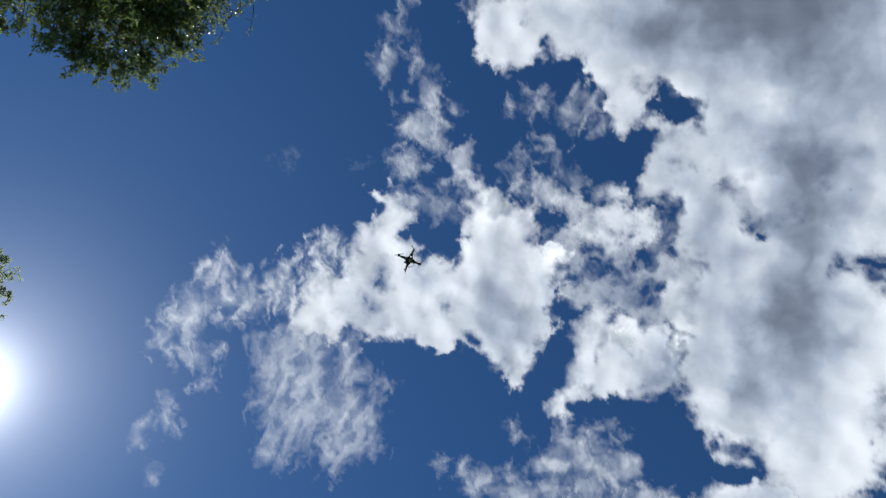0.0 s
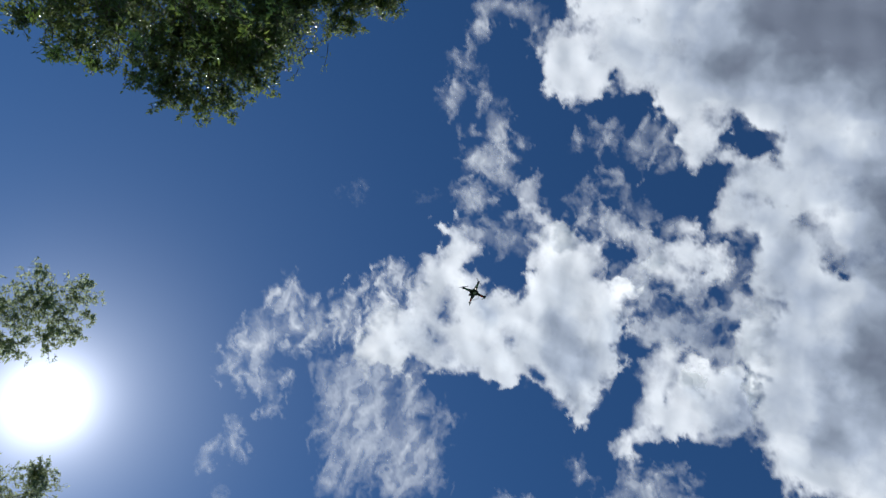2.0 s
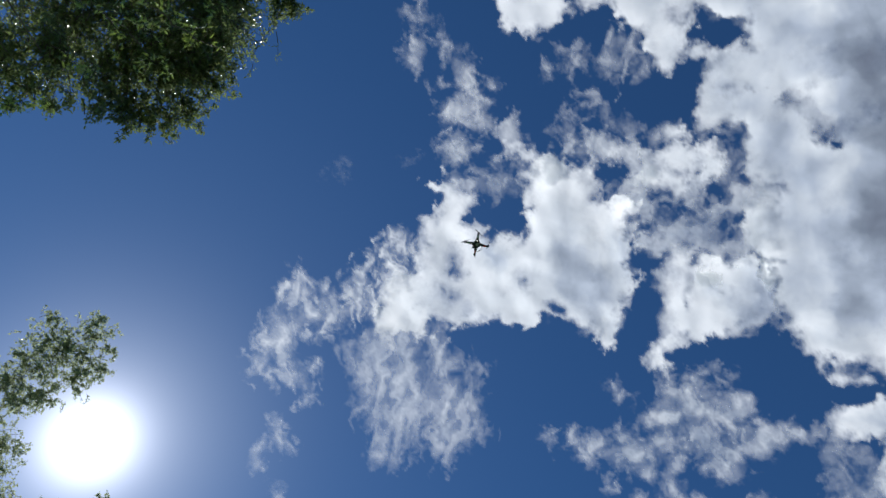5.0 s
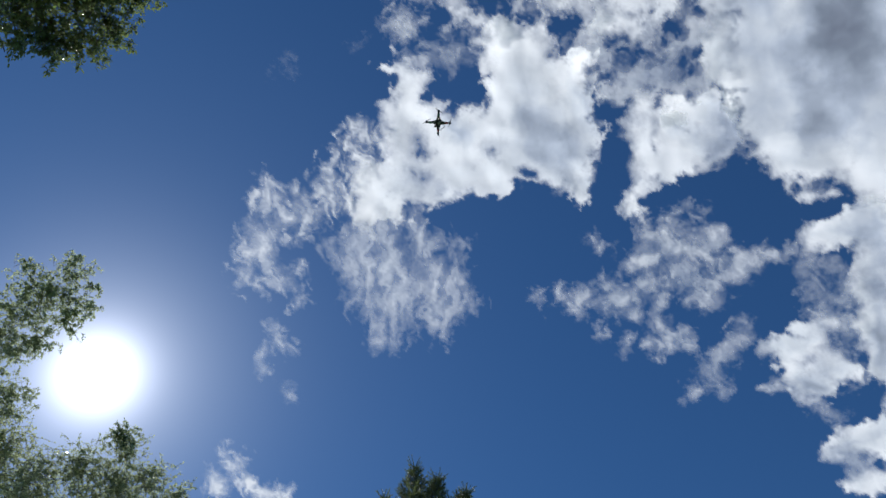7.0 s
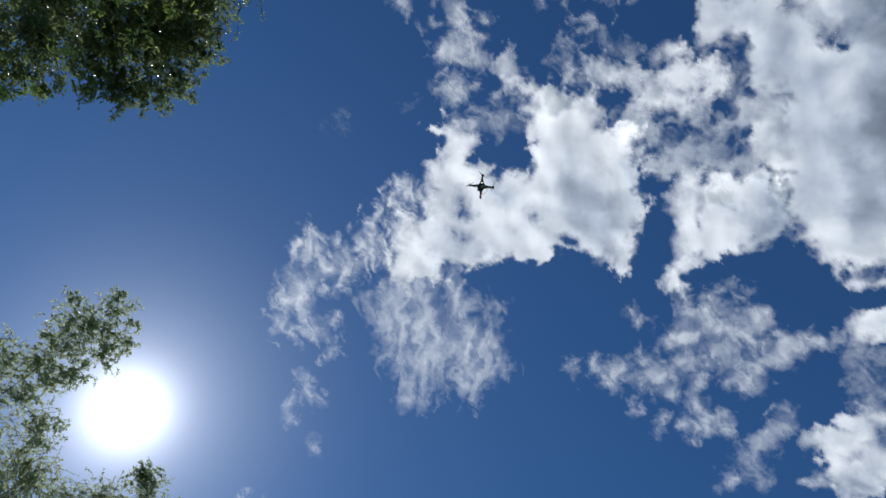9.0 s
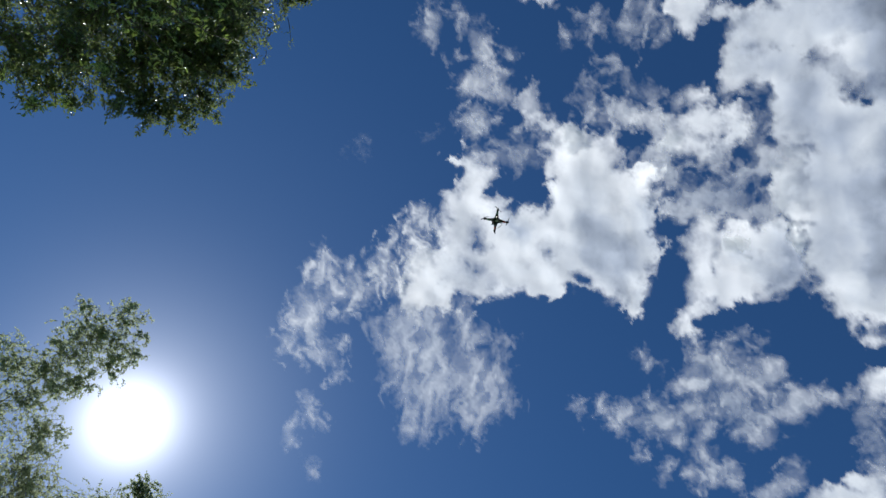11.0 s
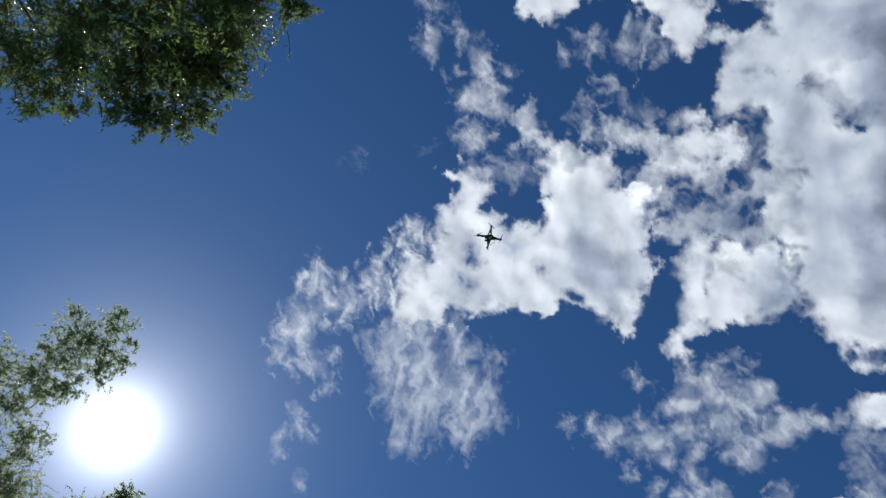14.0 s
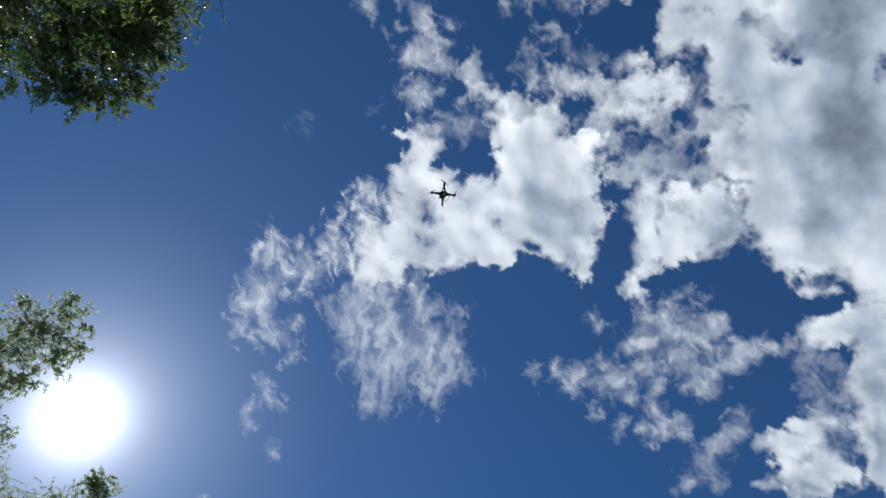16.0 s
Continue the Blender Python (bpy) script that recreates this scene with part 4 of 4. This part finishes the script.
broadleaf_tree((-5.6, -1.6, 0), NEAR_LOBES, "broadleaf tree with glossy narrow dark green leaves overhanging", 0.047, 0.36, 165, 18, M_LEAF, 0.17, 6.2, 21, loose=280, tousle=0.45, airy=NEAR_AIRY + NEAR_FRINGE, sprays=LOW_SPRAYS)
broadleaf_tree((-9.9, 8.5, 0), SUNNY_LOBES, "tall backlit broadleaf tree with airy green crown", 0.06, 0.56, 46, 19, M_LEAF_FAR, 0.12, 12.8, 22, 0.15, tousle=0.7)
broadleaf_tree((-7.8, 12.4, 0), LOW_LOBES, "leafy green broadleaf tree beside the tall tree", 0.056, 0.56, 75, 19, M_LEAF_FAR, 0.12, 11.2, 23, 0.15, tousle=0.7)
conifer_tree((-0.45, 11.6, 0), [(-3.2, 44.3, 16.2), (-0.6, 43.5, 16.2), (2.5, 42.5, 16.0), (-6.3, 41.9, 16.0)], "dark green conifer with several upright pointed tops", 31)


# drone
def bm_loft(sections, sides=12):
    """A closed skin through rings given as (centre, axis u, axis w)."""
    bm = bmesh.new()
    rings = []
    for c, u, w in sections:
        rings.append([bm.verts.new(c + math.cos(2 * math.pi * k / sides) * u + math.sin(2 * math.pi * k / sides) * w) for k in range(sides)])
    for a, b in zip(rings, rings[1:]):
        for k in range(sides):
            bm.faces.new((a[k], a[(k + 1) % sides], b[(k + 1) % sides], b[k]))
    bm.faces.new(list(reversed(rings[0])))
    bm.faces.new(rings[-1])
    for f in bm.faces:
        f.smooth = True
    bmesh.ops.recalc_face_normals(bm, faces=bm.faces)
    return bm


def stick(a, b, r1, r2, sides=10):
    ax = (b - a).normalized()
    u = ax.orthogonal().normalized()
    w = ax.cross(u)
    return bm_loft([(a, u * r1, w * r1), (a.lerp(b, 0.5), u * (r1 + r2) / 2, w * (r1 + r2) / 2), (b, u * r2, w * r2)], sides)


def build_drone(place, heading):
    root = tagged(new("drone"), "small dark quadcopter drone hovering against the sky", "drone")
    root.matrix_world = Matrix.Translation(place) @ pose(0, 0, 0, 4, -3, heading)
    X, Y, Z = Vector((1, 0, 0)), Vector((0, 1, 0)), Vector((0, 0, 1))
    part("body", bm_loft([(Z * -0.035, X * 0.022, Y * 0.036), (Z * -0.028, X * 0.04, Y * 0.058), (Z * 0.0, X * 0.048, Y * 0.066),
                          (Z * 0.02, X * 0.04, Y * 0.058), (Z * 0.034, X * 0.022, Y * 0.036)], 16), M_DARK, root)
    part("battery", bm_loft([(Vector((0, -0.02, -0.038)), X * 0.022, Y * 0.03), (Vector((0, -0.02, -0.05)), X * 0.02, Y * 0.028)], 8), M_SHELL, root)
    camera_pod = part("gimbal", bm_loft([(Vector((0, 0.055, -0.03)), X * 0.018, Y * 0.018), (Vector((0, 0.055, -0.05)), X * 0.022, Y * 0.022),
                                         (Vector((0, 0.055, -0.066)), X * 0.012, Y * 0.012)], 10), M_DARK, root)
    part("lens", stick(Vector((0, 0.07, -0.05)), Vector((0, 0.084, -0.05)), 0.01, 0.009), M_METAL, camera_pod)
    for k in range(4):
        a = radians(45 + 90 * k)
        d = Vector((math.cos(a), math.sin(a), 0))
        s = Vector((-d.y, d.x, 0))
        end = d * 0.178
        arm = part("arm", bm_loft([(d * 0.02, s * 0.044, Z * 0.02), (d * 0.08, s * 0.024, Z * 0.015), (d * 0.14, s * 0.015, Z * 0.012),
                                   (end, s * 0.015, Z * 0.011)], 10), M_DARK, root)
        part("decal", bm_loft([(d * 0.105 - Z * 0.012, s * 0.0155, Z * 0.004), (d * 0.15 - Z * 0.012, s * 0.0135, Z * 0.004)], 8),
             M_RED if k in (0, 3) else M_GREEN, arm, "red arm marking" if k in (0, 3) else "green arm marking")
        motor = part("motor", bm_loft([(end - Z * 0.02, s * 0.013, d * 0.013), (end + Z * 0.004, s * 0.019, d * 0.019), (end + Z * 0.024, s * 0.018, d * 0.018),
                                       (end + Z * 0.03, s * 0.008, d * 0.008)], 14), M_DARK, root)
        part("shaft", stick(end + Z * 0.03, end + Z * 0.042, 0.003, 0.003, 8), M_METAL, motor)
        part("foot", stick(end - Z * 0.018, end - Z * 0.05 + d * 0.006, 0.008, 0.005), M_DARK, root)
        g = radians(30 + 70 * k)
        p = Vector((math.cos(g), math.sin(g), 0))
        q = Vector((-p.y, p.x, 0))
        hub = end + Z * 0.038
        rings = []
        for r, wd, tw in ((-0.075, 0.002, -0.1), (-0.05, 0.005, -0.25), (-0.02, 0.006, -0.4), (0, 0.004, 0), (0.02, 0.006, 0.4), (0.05, 0.005, 0.25), (0.075, 0.002, 0.1)):
            rings.append((hub + p * r, (q + Z * tw).normalized() * wd, Z * 0.0012))
        part("propeller", bm_loft(rings, 8), M_DARK, root)
    for s in (-1, 1):
        leg = Tubes()
        leg.add([Vector((0.045 * s, 0.04, -0.025)), Vector((0.075 * s, 0.05, -0.085)), Vector((0.082 * s, 0.03, -0.1)), Vector((0.082 * s, -0.05, -0.1)),
                 Vector((0.075 * s, -0.06, -0.085)), Vector((0.045 * s, -0.04, -0.025))], [0.0045] * 6, 8)
        leg.link("landing_skid", M_SHELL, root, "pale thin landing skid")
    # one small glowing spot in place of sunlight on the landing gear
    for x, y in ((-0.05, -0.05),):
        part("sunlit_spot", bm_loft([(Vector((x, y, -0.02)), X * 0.011, Y * 0.008), (Vector((x, y, -0.032)), X * 0.009, Y * 0.006)], 8), M_SUNLIT_SPOT, root, "bright white spot glowing like sunlit plastic")
    return root


build_drone(EYE + toward(-1.4, 72.4) * 10.6, 47)
